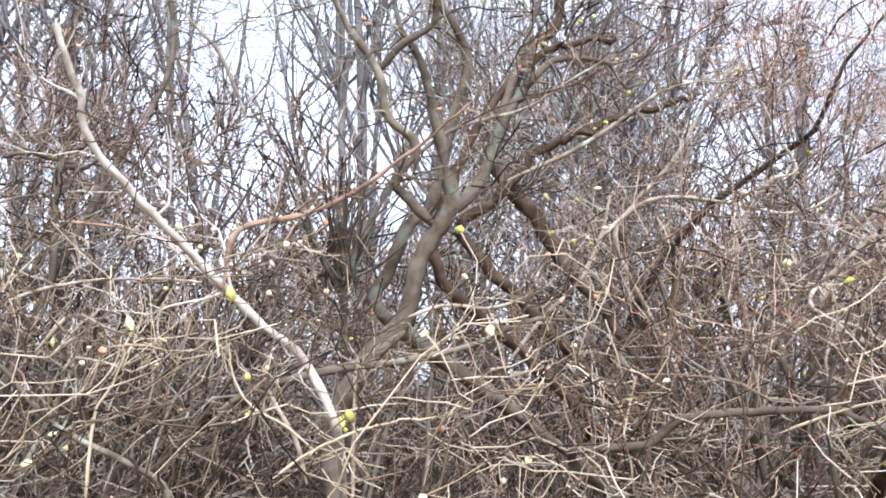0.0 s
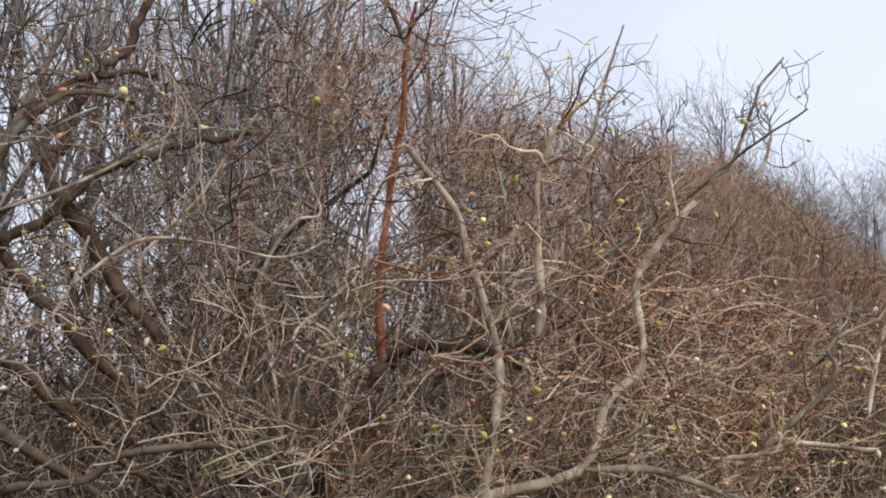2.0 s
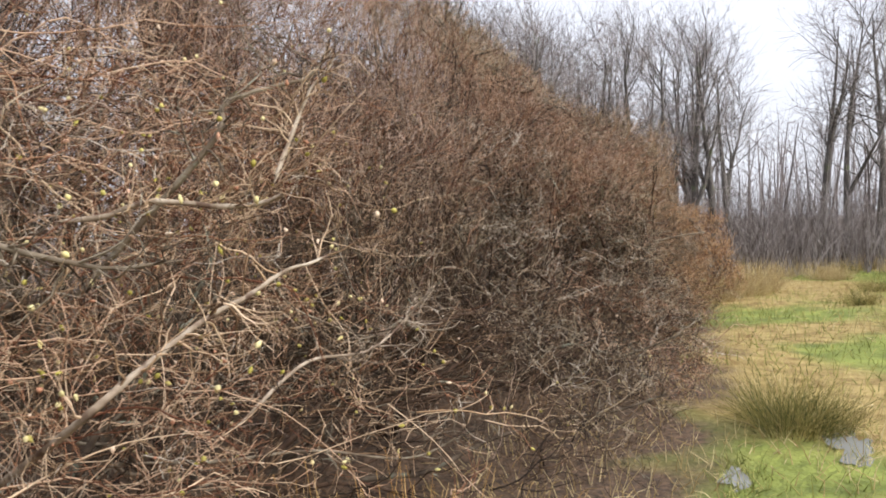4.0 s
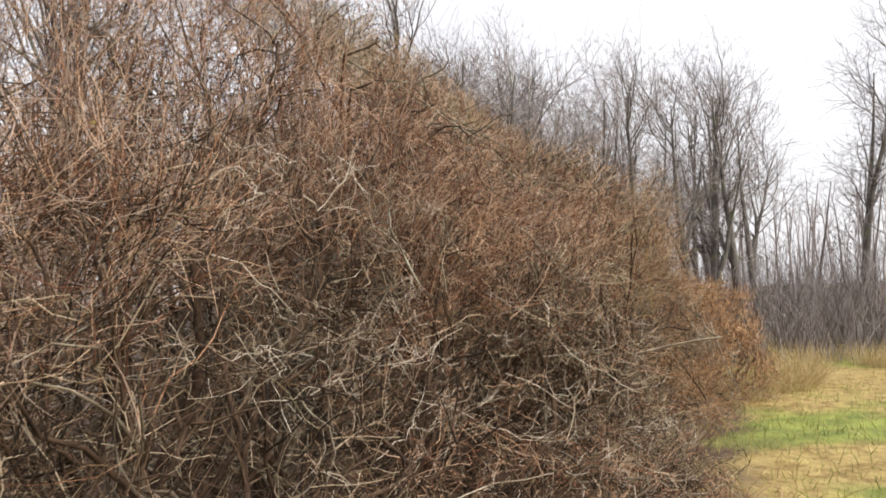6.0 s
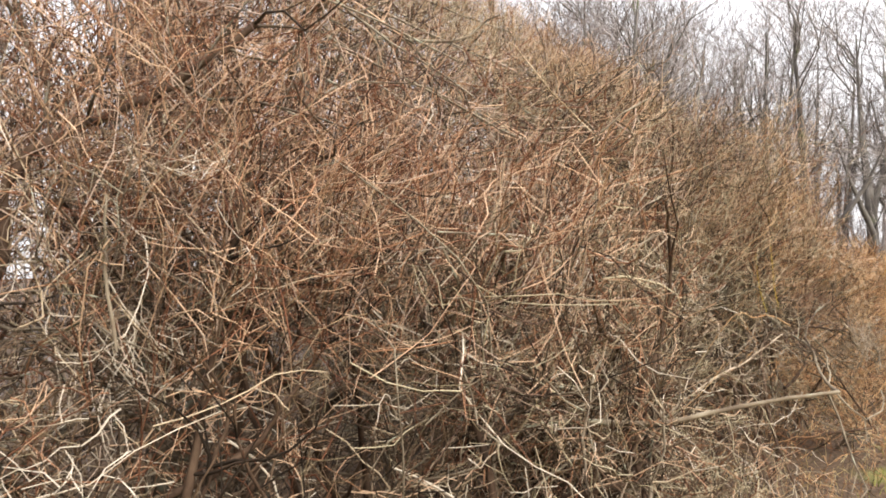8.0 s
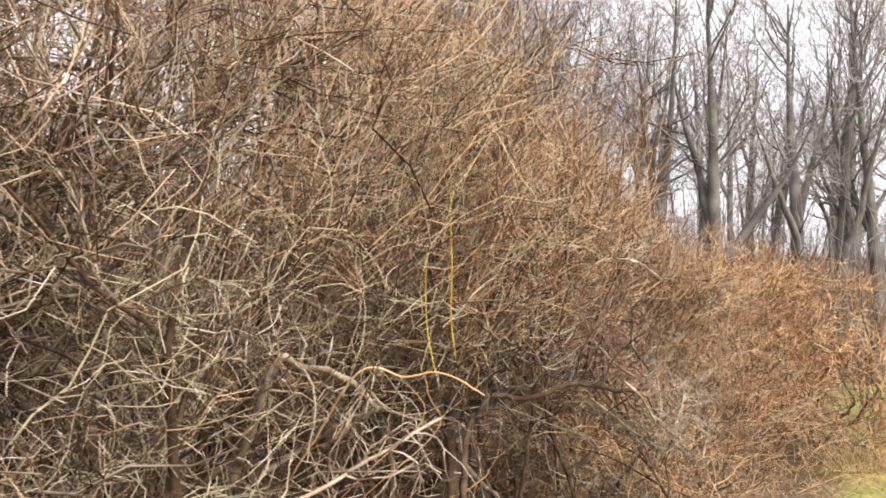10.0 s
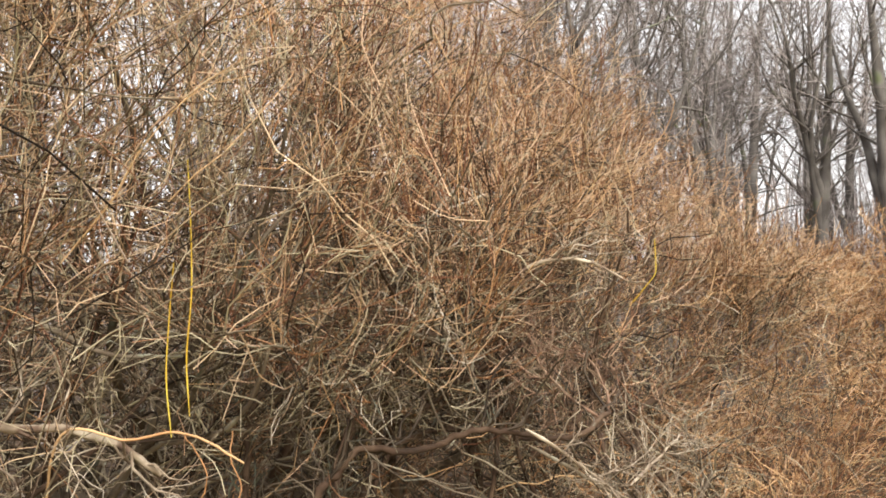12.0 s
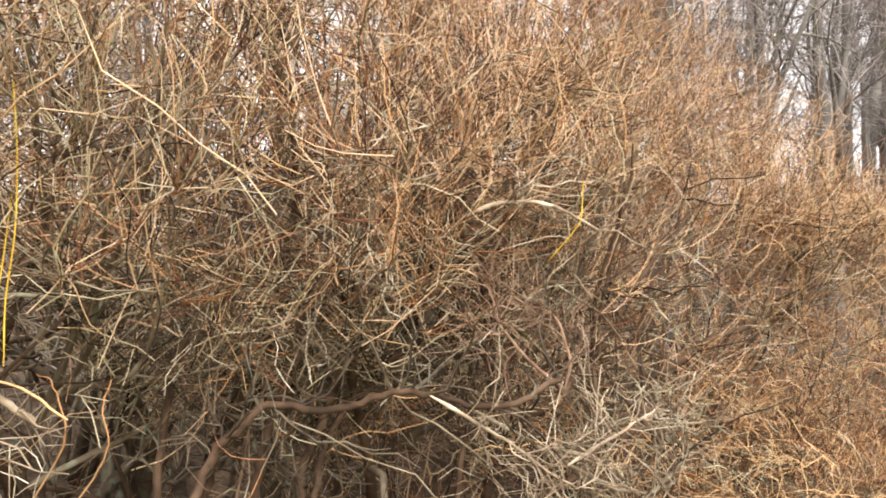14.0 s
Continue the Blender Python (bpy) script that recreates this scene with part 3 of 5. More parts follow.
def mix_of(*pairs):
    return [m for m, count in pairs for _ in range(count)]


# more near-black low down: shade in the hedge face painted as colour
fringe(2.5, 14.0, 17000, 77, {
    14: (mix_of((WARM_TWIG, 3), (RUSSET, 4), (SHADE_TWIG, 3)), mix_of((PURPLE, 3), (RUSSET, 5), (SHADE_TWIG, 2))),
    15: (mix_of((SHADE_TWIG, 5), (PURPLE, 2), (WARM_TWIG, 3)), mix_of((PURPLE, 5), (RUSSET, 3), (SHADE_TWIG, 2))),
    16: (mix_of((SHADE_TWIG, 4), (GREY_TWIG, 4), (LICHEN_TWIG, 2)), mix_of((PURPLE, 4), (RUSSET, 5), (GREY_TWIG, 1))),
    17: (mix_of((SHADE_TWIG, 3), (RUSSET, 4), (GREY_TWIG, 3)), mix_of((RUSSET, 8), (PURPLE, 2))),
    18: (mix_of((LICHEN_TWIG, 3), (SHADE_TWIG, 6), (RUSSET, 1)), mix_of((LICHEN_TWIG, 5), (WARM_TWIG, 2), (GREY_TWIG, 2), (TAN, 1))),
    19: (mix_of((LICHEN_TWIG, 3), (SHADE_TWIG, 6), (WARM_TWIG, 1)), mix_of((RUSSET, 2), (TAN, 1), (WARM_TWIG, 3), (LICHEN_TWIG, 4))),
    20: (mix_of((LICHEN_TWIG, 5), (SHADE_TWIG, 4), (GREY_TWIG, 1)), mix_of((TAN, 2), (RUSSET, 3), (WARM_TWIG, 4), (LICHEN_TWIG, 1))),
    27: (mix_of((LICHEN_TWIG, 3), (SHADE_TWIG, 1), (TAN, 3), (RUSSET, 3)), mix_of((TAN, 3), (WARM_TWIG, 4), (RUSSET, 3))),
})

# thickets further in, behind the first rows
back = [shrub("thicket_shrub", "dense grey-brown bare shrub deep in the thicket", 60 + 6 * i, 60, 3.0 + 0.3 * i, 1.7, 40 + i, MIST_TWIG, MIST_TWIG,
              limbs=12, branches=45, twigs=150, fine=170, shoots=50, fine_r=0.0055, low=0.6, group="thicket shrubs behind")[0] for i in range(3)]
brown = [shrub("thicket_shrub", "dense brown bare shrub deep in the thicket", 60 + 6 * i, 70, 3.0, 1.7, 46 + i, PURPLE, PURPLE,
               limbs=18, branches=130, twigs=520, fine=700, shoots=60, fine_r=0.0042, low=0.6, shade_share=0.5, slim=0.5, group="thicket shrubs behind")[0] for i in range(2)]
rng = np.random.default_rng(31)
for i in range(34):
    x, y = -2.2 + 0.2 * i + rng.uniform(-0.3, 0.3), rng.uniform(4.0, 6.4)
    copy_thing(brown[i % 2], Matrix.Translation((x, y, float(height(x, y)))) @ Matrix.Rotation(rng.uniform(0, 6.28), 4, "Z") @ Matrix.Scale(rng.uniform(0.65, 0.85) if i % 3 else rng.uniform(1.0, 1.1), 4))
rng = np.random.default_rng(3)
for i in range(15):
    x, y = -3.5 + 1.38 * i + rng.uniform(-0.5, 0.5), rng.uniform(4.3, 6.5) - 0.06 * max(i - 8, 0)
    copy_thing(back[i % 3], Matrix.Translation((x, y, float(height(x, y)))) @ Matrix.Rotation(rng.uniform(0, 6.28), 4, "Z") @ Matrix.Scale(rng.uniform(0.75, 0.95), 4))
for i, (x, y, s) in enumerate(((9.8, 3.0, 1.15), (11.4, 2.6, 1.0), (8.9, 3.2, 1.15), (11.8, 3.0, 1.05), (12.6, 3.5, 1.1), (11.1, 3.3, 1.1), (13.3, 4.3, 1.15), (13.4, 2.9, 0.95), (10.3, 3.4, 1.1), (1.4, 4.3, 1.15), (0.9, 4.9, 1.2), (1.1, 6.6, 1.3), (6.3, 4.9, 1.5), (7.2, 5.2, 1.5), (5.6, 5.6, 1.6), (6.8, 6.4, 1.7), (5.0, 4.2, 1.1), (5.6, 4.9, 1.3), (4.6, 3.6, 0.9), (5.8, 3.9, 1.25), (6.9, 3.7, 1.1), (8.2, 3.6, 1.1))):
    copy_thing(back[i % 3], Matrix.Translation((x, y, float(height(x, y)))) @ Matrix.Rotation(rng.uniform(0, 6.28), 4, "Z") @ Matrix.Scale(s, 4))
for i in range(5):
    x, y = -3.0 + 0.9 * i + rng.uniform(-0.5, 0.5), 4.6 + rng.uniform(0, 3.5)
    copy_thing(back[i % 3], Matrix.Translation((x, y, float(height(x, y)))) @ Matrix.Rotation(rng.uniform(0, 6.28), 4, "Z") @ Matrix.Scale(rng.uniform(0.9, 1.1), 4))
for root in back + brown:
    for o in (*root.children_recursive, root):
        bpy.data.objects.remove(o)


def smooth_line(points, n):
    """A Catmull-Rom curve through the points, at n even steps of its parameter."""
    p = np.array(points, float)
    p = np.concatenate([2 * p[:1] - p[1:2], p, 2 * p[-1:] - p[-2:-1]])
    s = np.linspace(0, len(points) - 1 - 1e-6, n)
    i, f = s.astype(int), (s % 1)[:, None]
    a, b, c, d = p[i], p[i + 1], p[i + 2], p[i + 3]
    return 0.5 * (2 * b + (c - a) * f + (2 * a - 5 * b + 4 * c - d) * f**2 + (3 * b - a - 3 * c + d) * f**3)


hero_rng = np.random.default_rng(8)
hero_twigs = {}


def hero(seed, name, mat, r0, r1, twigs, points):
    """A limb with a course of its own, with crooked side twigs."""
    root = grown[seed][0]
    at = np.array(root.location)
    if mat is not YELLOW and name != "side_limb":
        p0 = np.array(points[0])
        foot = at + np.array([0, 0, 0.25 * (p0[2] - at[2])])
        inner = foot + (p0 - foot) * 0.45
        points = [tuple(inner), tuple(p0 + (inner - p0) * 0.4), *points]
    n = 6 * len(points)
    P = smooth_line(points, n)
    P[:, 1] = np.maximum(P[:, 1], face(P[:, 0], P[:, 2]) - 0.4)
    if mat is DARK_BARK:
        P[1:-1] += (hero_rng.normal(0, 0.22 * r0, (n, 3))[2:])
    if mat is not YELLOW:
        P[1:] += np.cumsum(hero_rng.normal(0, 0.0042 if mat is DARK_BARK else 0.0022, (n - 1, 3)), 0) * np.linspace(0, 1, n - 1)[:, None]
    R = np.linspace(r0 * 0.9, r1, n) * np.minimum(1, np.linspace(0.35, 6, n)) * (1 + 0.07 * hero_rng.normal(0, 1, n))
    mesh_object("limb" if name == "side_limb" else name, *tubes(P[None] - at, R[None], 9), mat, root, "bright yellow shoot" if mat is YELLOW else "")
    if twigs:
        T, TR = sprout(hero_rng, P[None], R[None], int(twigs * (0.8 if seed == 11 else 1.3 if seed < 14 else 2)), 0.25, 1.0, 55, (0.06, min(0.7, 0.14 + 22 * r0) * (0.6 if seed == 14 else 1)), 7, 0.42, 0.05, min(r0 * 0.35, 0.0048), 0.0015)
        F, FR = sprout(hero_rng, T, TR, twigs * (4 if seed < 14 else 8), 0.1, 1.0, 48, (0.04, 0.17), 3, 0.45, 0.08, 0.0017, 0.0009)
        hero_twigs.setdefault((seed, mat.name), []).append((T, TR, F, FR, mat))


# limbs that stand out
hero(11, "limb", WHITE, 0.014, 0.007, 10, [(1.23, 1.96, 1.34), (1.15, 1.98, 1.51), (1.04, 2.00, 1.60), (0.94, 2.01, 1.69), (0.84, 2.01, 1.78), (0.72, 1.99, 1.88), (0.62, 1.97, 1.98), (0.59, 1.92, 2.07), (0.53, 1.87, 2.18)])
hero(11, "side_limb", BROWN_BARK, 0.009, 0.003, 3, [(0.92, 1.93, 1.67), (0.95, 1.92, 1.80), (1.08, 1.87, 1.84), (1.18, 1.82, 1.89), (1.27, 1.77, 1.96), (1.35, 1.71, 2.04), (1.42, 1.64, 2.12)])
hero(11, "side_limb", PALE, 0.008, 0.003, 8, [(1.14, 1.94, 1.23), (1.10, 1.93, 1.34), (1.03, 1.94, 1.47), (1.04, 1.89, 1.55)])
hero(11, "side_limb", LIMB, 0.02, 0.009, 10, [(1.69, 2.28, 2.12), (1.67, 2.26, 2.21), (1.59, 2.28, 2.28), (1.54, 2.25, 2.40), (1.45, 2.25, 2.50), (1.37, 2.24, 2.59), (1.30, 2.22, 2.67)])
hero(11, "side_limb", BARK, 0.015, 0.007, 10, [(1.55, 2.27, 2.41), (1.58, 2.20, 2.48), (1.63, 2.12, 2.53), (1.62, 2.08, 2.59), (1.59, 2.04, 2.67)])
hero(11, "stem", BARK, 0.045, 0.024, 4, [(1.50, 2.41, 1.09), (1.50, 2.45, 1.32), (1.59, 2.41, 1.53), (1.69, 2.34, 1.66), (1.73, 2.30, 1.86), (1.79, 2.23, 2.00), (1.78, 2.22, 2.12)])
hero(11, "side_limb", BARK, 0.022, 0.01, 8, [(1.76, 2.28, 1.95), (1.67, 2.32, 2.05), (1.64, 2.32, 2.09), (1.68, 2.27, 2.19)])
hero(11, "side_limb", BARK, 0.022, 0.006, 12, [(1.78, 2.23, 2.09), (1.73, 2.24, 2.32), (1.68, 2.25, 2.48), (1.62, 2.28, 2.59), (1.59, 2.27, 2.73)])
hero(11, "side_limb", BARK, 0.026, 0.008, 14, [(1.82, 2.29, 1.98), (1.95, 2.28, 2.12), (2.05, 2.24, 2.36), (2.17, 2.20, 2.53), (2.30, 2.18, 2.61), (2.48, 2.14, 2.61)])
hero(11, "side_limb", BARK, 0.02, 0.008, 12, [(2.03, 2.31, 2.22), (2.12, 2.32, 2.46), (2.22, 2.31, 2.69), (2.31, 2.28, 2.92)])
hero(11, "side_limb", BARK, 0.02, 0.006, 10, [(1.62, 2.24, 1.61), (1.49, 2.27, 1.52), (1.35, 2.29, 1.49), (1.17, 2.33, 1.45), (1.07, 2.32, 1.37)])
hero(11, "side_limb", LIMB, 0.014, 0.004, 12, [(1.40, 2.38, 1.49), (1.56, 2.20, 1.52), (1.68, 2.01, 1.56), (1.77, 1.83, 1.63), (1.84, 1.66, 1.62)])
hero(11, "limb", BARK, 0.016, 0.006, 12, [(1.72, 2.77, 1.62), (1.73, 2.81, 1.78), (1.71, 2.87, 1.89), (1.67, 2.93, 2.00), (1.65, 2.95, 2.17)])
hero(12, "limb", LIMB, 0.014, 0.004, 10, [(1.03, 2.53, 1.16), (0.74, 2.56, 1.35), (0.59, 2.53, 1.50), (0.48, 2.47, 1.55)])
hero(12, "limb", BARK, 0.016, 0.006, 10, [(0.77, 2.92, 1.74), (0.78, 2.93, 1.95), (0.79, 2.93, 2.13), (0.87, 2.95, 2.16), (0.73, 3.01, 2.20), (0.64, 3.07, 2.19)])
hero(12, "limb", BARK, 0.014, 0.005, 10, [(1.13, 2.95, 2.55), (1.08, 2.91, 2.90), (1.03, 2.90, 3.11), (0.92, 2.91, 3.28)])
hero(13, "side_limb", RED_BARK, 0.024, 0.006, 9, [(3.12, 1.48, 1.62), (3.12, 1.48, 1.68), (3.10, 1.48, 1.87), (3.08, 1.41, 2.24), (3.04, 1.31, 2.56), (2.99, 1.26, 2.76), (2.95, 1.18, 2.92)])
hero(13, "side_limb", BARK, 0.012, 0.004, 6, [(2.98, 1.26, 2.78), (2.94, 1.28, 2.89), (2.87, 1.31, 3.01), (2.82, 1.33, 3.11)])
hero(13, "stem", DARK_BARK, 0.03, 0.018, 5, [(2.55, 1.27, 1.27), (2.62, 1.20, 1.41), (2.66, 1.13, 1.57), (2.70, 1.07, 1.66), (2.76, 0.98, 1.67), (2.83, 0.85, 1.66), (2.90, 0.73, 1.60)])
hero(13, "side_limb", PALE, 0.02, 0.012, 5, [(3.41, 1.75, 1.56), (3.25, 1.87, 1.71), (3.28, 1.77, 1.84), (3.30, 1.69, 1.88)])
hero(13, "limb", BARK, 0.016, 0.01, 8, [(1.86, 1.81, 1.26), (2.02, 1.69, 1.29), (2.09, 1.62, 1.36), (2.24, 1.48, 1.38), (2.38, 1.34, 1.37), (2.45, 1.24, 1.29)])
# dark bark on the heavy limbs here also paints their backlit silhouettes
hero(13, "limb", DARK_BARK, 0.036, 0.014, 10, [(2.60, 3.23, 2.16), (2.76, 3.16, 2.32), (2.93, 3.04, 2.55), (3.13, 2.90, 2.67), (3.36, 2.74, 2.76), (3.54, 2.60, 2.82)])
hero(13, "limb", DARK_BARK, 0.046, 0.018, 12, [(2.82, 3.26, 2.56), (2.88, 3.24, 2.76), (2.95, 3.15, 3.07), (3.07, 3.08, 3.23), (3.13, 2.96, 3.54), (3.10, 2.92, 3.79)])
hero(13, "limb", BARK, 0.034, 0.014, 10, [(1.80, 2.66, 1.71), (1.84, 2.67, 1.85), (1.91, 2.65, 2.02), (2.00, 2.63, 2.11), (2.06, 2.58, 2.40), (2.09, 2.52, 2.67), (1.90, 2.54, 2.94), (1.79, 2.53, 3.14)])
hero(13, "limb", DARK_BARK, 0.028, 0.012, 10, [(2.05, 2.64, 1.86), (2.10, 2.66, 2.16), (2.25, 2.56, 2.53), (2.37, 2.50, 2.69), (2.53, 2.43, 2.80), (2.74, 2.33, 2.84)])
hero(13, "limb", BARK, 0.022, 0.008, 10, [(3.32, 2.24, 1.41), (3.50, 2.18, 1.67), (3.67, 2.07, 1.96), (3.85, 1.93, 2.16), (4.05, 1.76, 2.25)])
hero(14, "side_limb", PALE, 0.018, 0.01, 9, [(2.19, 0.75, 0.93), (2.27, 0.75, 1.06), (2.36, 0.71, 1.18), (2.46, 0.62, 1.26), (2.61, 0.43, 1.32), (2.68, 0.38, 1.48), (2.74, 0.30, 1.58), (2.75, 0.31, 1.79), (2.78, 0.27, 1.90), (2.83, 0.17, 2.02)])
hero(14, "side_limb", PALE, 0.015, 0.008, 7, [(2.19, 0.59, 0.94), (2.26, 0.57, 1.08), (2.32, 0.56, 1.25), (2.37, 0.53, 1.54), (2.37, 0.54, 1.68), (2.34, 0.58, 1.86), (2.32, 0.59, 1.98), (2.24, 0.67, 2.15)])
hero(14, "side_limb", PALE, 0.015, 0.007, 7, [(2.51, 0.50, 1.66), (2.52, 0.49, 1.74), (2.50, 0.49, 1.94), (2.49, 0.48, 2.06), (2.49, 0.43, 2.17), (2.51, 0.39, 2.23)])
hero(14, "side_limb", BARK, 0.01, 0.0025, 3, [(2.59, 0.66, 1.61), (2.67, 0.57, 1.74), (2.76, 0.43, 1.88), (2.84, 0.30, 1.98), (2.91, 0.15, 2.11), (2.95, 0.02, 2.21), (3.00, -0.08, 2.28)])
hero(14, "side_limb", LIMB, 0.01, 0.003, 8, [(2.44, 0.53, 1.63), (2.44, 0.56, 1.78), (2.44, 0.55, 2.01), (2.43, 0.58, 2.14)])
hero(14, "side_limb", LIMB, 0.014, 0.003, 10, [(2.60, 0.42, 1.32), (2.75, 0.29, 1.31), (2.88, 0.13, 1.24), (2.99, -0.01, 1.19), (3.11, -0.16, 1.20)])
hero(14, "side_limb", LIMB, 0.008, 0.003, 2, [(2.88, 0.14, 2.09), (2.95, 0.09, 2.16), (2.98, 0.02, 2.35), (3.03, -0.04, 2.46)])
hero(14, "side_limb", LIMB, 0.007, 0.003, 2, [(3.01, 0.05, 2.10), (3.10, 0.02, 2.22), (3.17, 0.03, 2.33)])
hero(14, "side_limb", LIMB, 0.008, 0.003, 3, [(2.91, 0.51, 2.23), (2.97, 0.49, 2.43), (3.02, 0.43, 2.67)])
hero(14, "side_limb", PALE, 0.009, 0.006, 6, [(3.11, 0.26, 1.31), (3.17, 0.14, 1.32), (3.21, 0.03, 1.35), (3.31, -0.17, 1.33), (3.32, -0.27, 1.36)])
hero(14, "limb", PALE, 0.013, 0.004, 10, [(2.88, -0.05, 0.87), (3.00, -0.08, 0.94), (3.15, -0.15, 1.04), (3.27, -0.21, 1.10), (3.39, -0.28, 1.16), (3.52, -0.39, 1.19)])
hero(14, "limb", LIMB, 0.012, 0.004, 9, [(3.39, -0.05, 1.53), (3.46, -0.03, 1.62), (3.57, -0.07, 1.67), (3.71, -0.16, 1.71), (3.81, -0.21, 1.80)])
hero(14, "side_limb", PALE, 0.009, 0.003, 8, [(3.58, -0.11, 1.41), (3.65, -0.12, 1.54), (3.72, -0.14, 1.68), (3.80, -0.18, 1.79)])
hero(15, "side_limb", PALE, 0.008, 0.003, 9, [(3.60, 0.07, 0.67), (3.87, -0.02, 0.83), (4.10, -0.14, 0.85), (4.31, -0.22, 0.97)])
hero(15, "side_limb", LIMB, 0.008, 0.003, 9, [(3.40, 0.28, 0.60), (3.66, 0.15, 0.55), (3.92, -0.00, 0.53), (4.18, -0.24, 0.46), (4.41, -0.40, 0.51)])
hero(15, "limb", BARK, 0.018, 0.006, 10, [(5.29, 0.14, 0.07), (5.52, -0.09, 0.18), (5.74, -0.40, 0.25), (5.91, -0.63, 0.28), (6.07, -0.89, 0.37)])
hero(15, "limb", BARK, 0.018, 0.006, 10, [(5.73, 0.34, 0.39), (5.97, 0.05, 0.45), (6.21, -0.36, 0.57), (6.36, -0.61, 0.50), (6.52, -0.93, 0.60)])
hero(16, "limb", DARK_BARK, 0.022, 0.012, 8, [(6.48, 0.55, 1.12), (6.52, 0.56, 1.29), (6.52, 0.59, 1.63), (6.54, 0.58, 1.76), (6.57, 0.54, 1.89), (6.63, 0.49, 1.97)])
hero(16, "limb", DARK_BARK, 0.02, 0.009, 8, [(6.46, 0.81, 1.41), (6.49, 0.82, 1.66), (6.48, 0.85, 1.84), (6.53, 0.81, 2.03), (6.53, 0.81, 2.18), (6.48, 0.86, 2.28)])
hero(16, "side_limb", BARK, 0.014, 0.006, 6, [(6.92, 1.27, 2.33), (7.02, 1.27, 2.45), (7.10, 1.30, 2.58)])
hero(16, "limb", DARK_BARK, 0.02, 0.008, 10, [(6.81, 0.32, 1.34), (6.93, 0.30, 1.53), (6.99, 0.33, 1.76), (7.12, 0.27, 1.86), (7.25, 0.18, 1.94), (7.39, 0.04, 2.08)])
hero(16, "limb", DARK_BARK, 0.016, 0.006, 10, [(6.84, 0.66, 1.76), (6.94, 0.66, 1.97), (7.05, 0.62, 2.21), (7.11, 0.61, 2.45)])
hero(16, "side_limb", LIMB, 0.005, 0.002, 6, [(6.59, 0.06, 0.97), (6.55, 0.16, 1.06), (6.53, 0.21, 1.19), (6.51, 0.26, 1.30)])
hero(16, "side_limb", LIMB, 0.004, 0.002, 4, [(6.52, -0.27, 1.42), (6.53, -0.21, 1.53), (6.54, -0.17, 1.61), (6.57, -0.15, 1.68)])
hero(16, "side_limb", LIMB, 0.004, 0.002, 3, [(6.83, -0.22, 1.41), (6.83, -0.21, 1.53), (6.84, -0.22, 1.63)])
hero(17, "limb", LIMB, 0.012, 0.003, 10, [(7.92, -0.31, 1.11), (8.14, -0.57, 1.10), (8.33, -0.82, 1.15), (8.50, -1.04, 1.17), (8.67, -1.23, 1.25)])
hero(18, "limb", LIMB, 0.014, 0.005, 10, [(9.81, 0.36, 0.90), (9.89, 0.41, 1.06), (9.99, 0.41, 1.23), (10.04, 0.44, 1.34), (10.15, 0.41, 1.52)])
hero(18, "limb", PALE, 0.012, 0.004, 12, [(9.50, 0.73, 1.33), (9.48, 0.74, 1.48), (9.45, 0.76, 1.55), (9.40, 0.79, 1.64), (9.41, 0.78, 1.75), (9.35, 0.79, 1.84)])
hero(18, "side_limb", PALE, 0.009, 0.003, 8, [(9.41, 0.67, 1.52), (9.42, 0.66, 1.61), (9.47, 0.62, 1.65)])
hero(18, "side_limb", PALE, 0.008, 0.003, 9, [(9.45, 0.50, 1.27), (9.60, 0.39, 1.34), (9.71, 0.27, 1.23), (9.81, 0.18, 1.41)])
hero(18, "limb", PALE, 0.008, 0.003, 9, [(9.85, -0.17, 0.97), (10.03, -0.24, 1.01), (10.18, -0.29, 1.06), (10.34, -0.35, 1.11)])
hero(19, "limb", PALE, 0.012, 0.007, 7, [(10.15, -0.02, 1.25), (10.24, -0.01, 1.23), (10.35, 0.00, 1.21), (10.47, -0.02, 1.16), (10.55, -0.02, 1.10)])
hero(19, "side_limb", LIMB, 0.008, 0.004, 6, [(10.36, 0.19, 1.42), (10.41, 0.15, 1.38), (10.48, 0.07, 1.34), (10.60, -0.02, 1.32)])
hero(20, "side_limb", DARK_BARK, 0.012, 0.006, 12, [(10.52, -0.36, 0.30), (10.68, -0.19, 0.62), (10.78, -0.14, 0.84), (10.84, -0.11, 0.96), (10.91, -0.12, 1.02), (10.99, -0.14, 1.07), (11.12, -0.23, 1.06), (11.24, -0.31, 1.09), (11.34, -0.41, 1.07), (11.44, -0.51, 1.09), (11.54, -0.62, 1.10)])
hero(20, "side_limb", DARK_BARK, 0.016, 0.008, 8, [(10.73, -0.20, 0.21), (10.90, -0.03, 0.61), (10.99, 0.03, 0.82), (11.02, 0.06, 0.92), (11.08, 0.08, 1.02), (11.14, 0.08, 1.14), (11.18, 0.09, 1.21), (11.23, 0.07, 1.26), (11.32, 0.02, 1.30)])
hero(20, "side_limb", DARK_BARK, 0.013, 0.006, 8, [(10.59, -0.10, 0.24), (10.75, 0.07, 0.64), (10.81, 0.14, 0.89), (10.85, 0.17, 1.06), (10.88, 0.18, 1.16), (10.95, 0.16, 1.20), (11.00, 0.14, 1.31), (10.99, 0.16, 1.37)])
hero(19, "side_limb", BARK, 0.012, 0.005, 9, [(11.62, 0.22, 1.30), (11.72, 0.19, 1.40), (11.84, 0.13, 1.56), (11.94, 0.08, 1.72), (12.02, 0.04, 1.83)])
hero(19, "side_limb", PALE, 0.007, 0.003, 6, [(11.39, -0.26, 1.45), (11.46, -0.29, 1.48), (11.55, -0.36, 1.47), (11.64, -0.41, 1.41)])
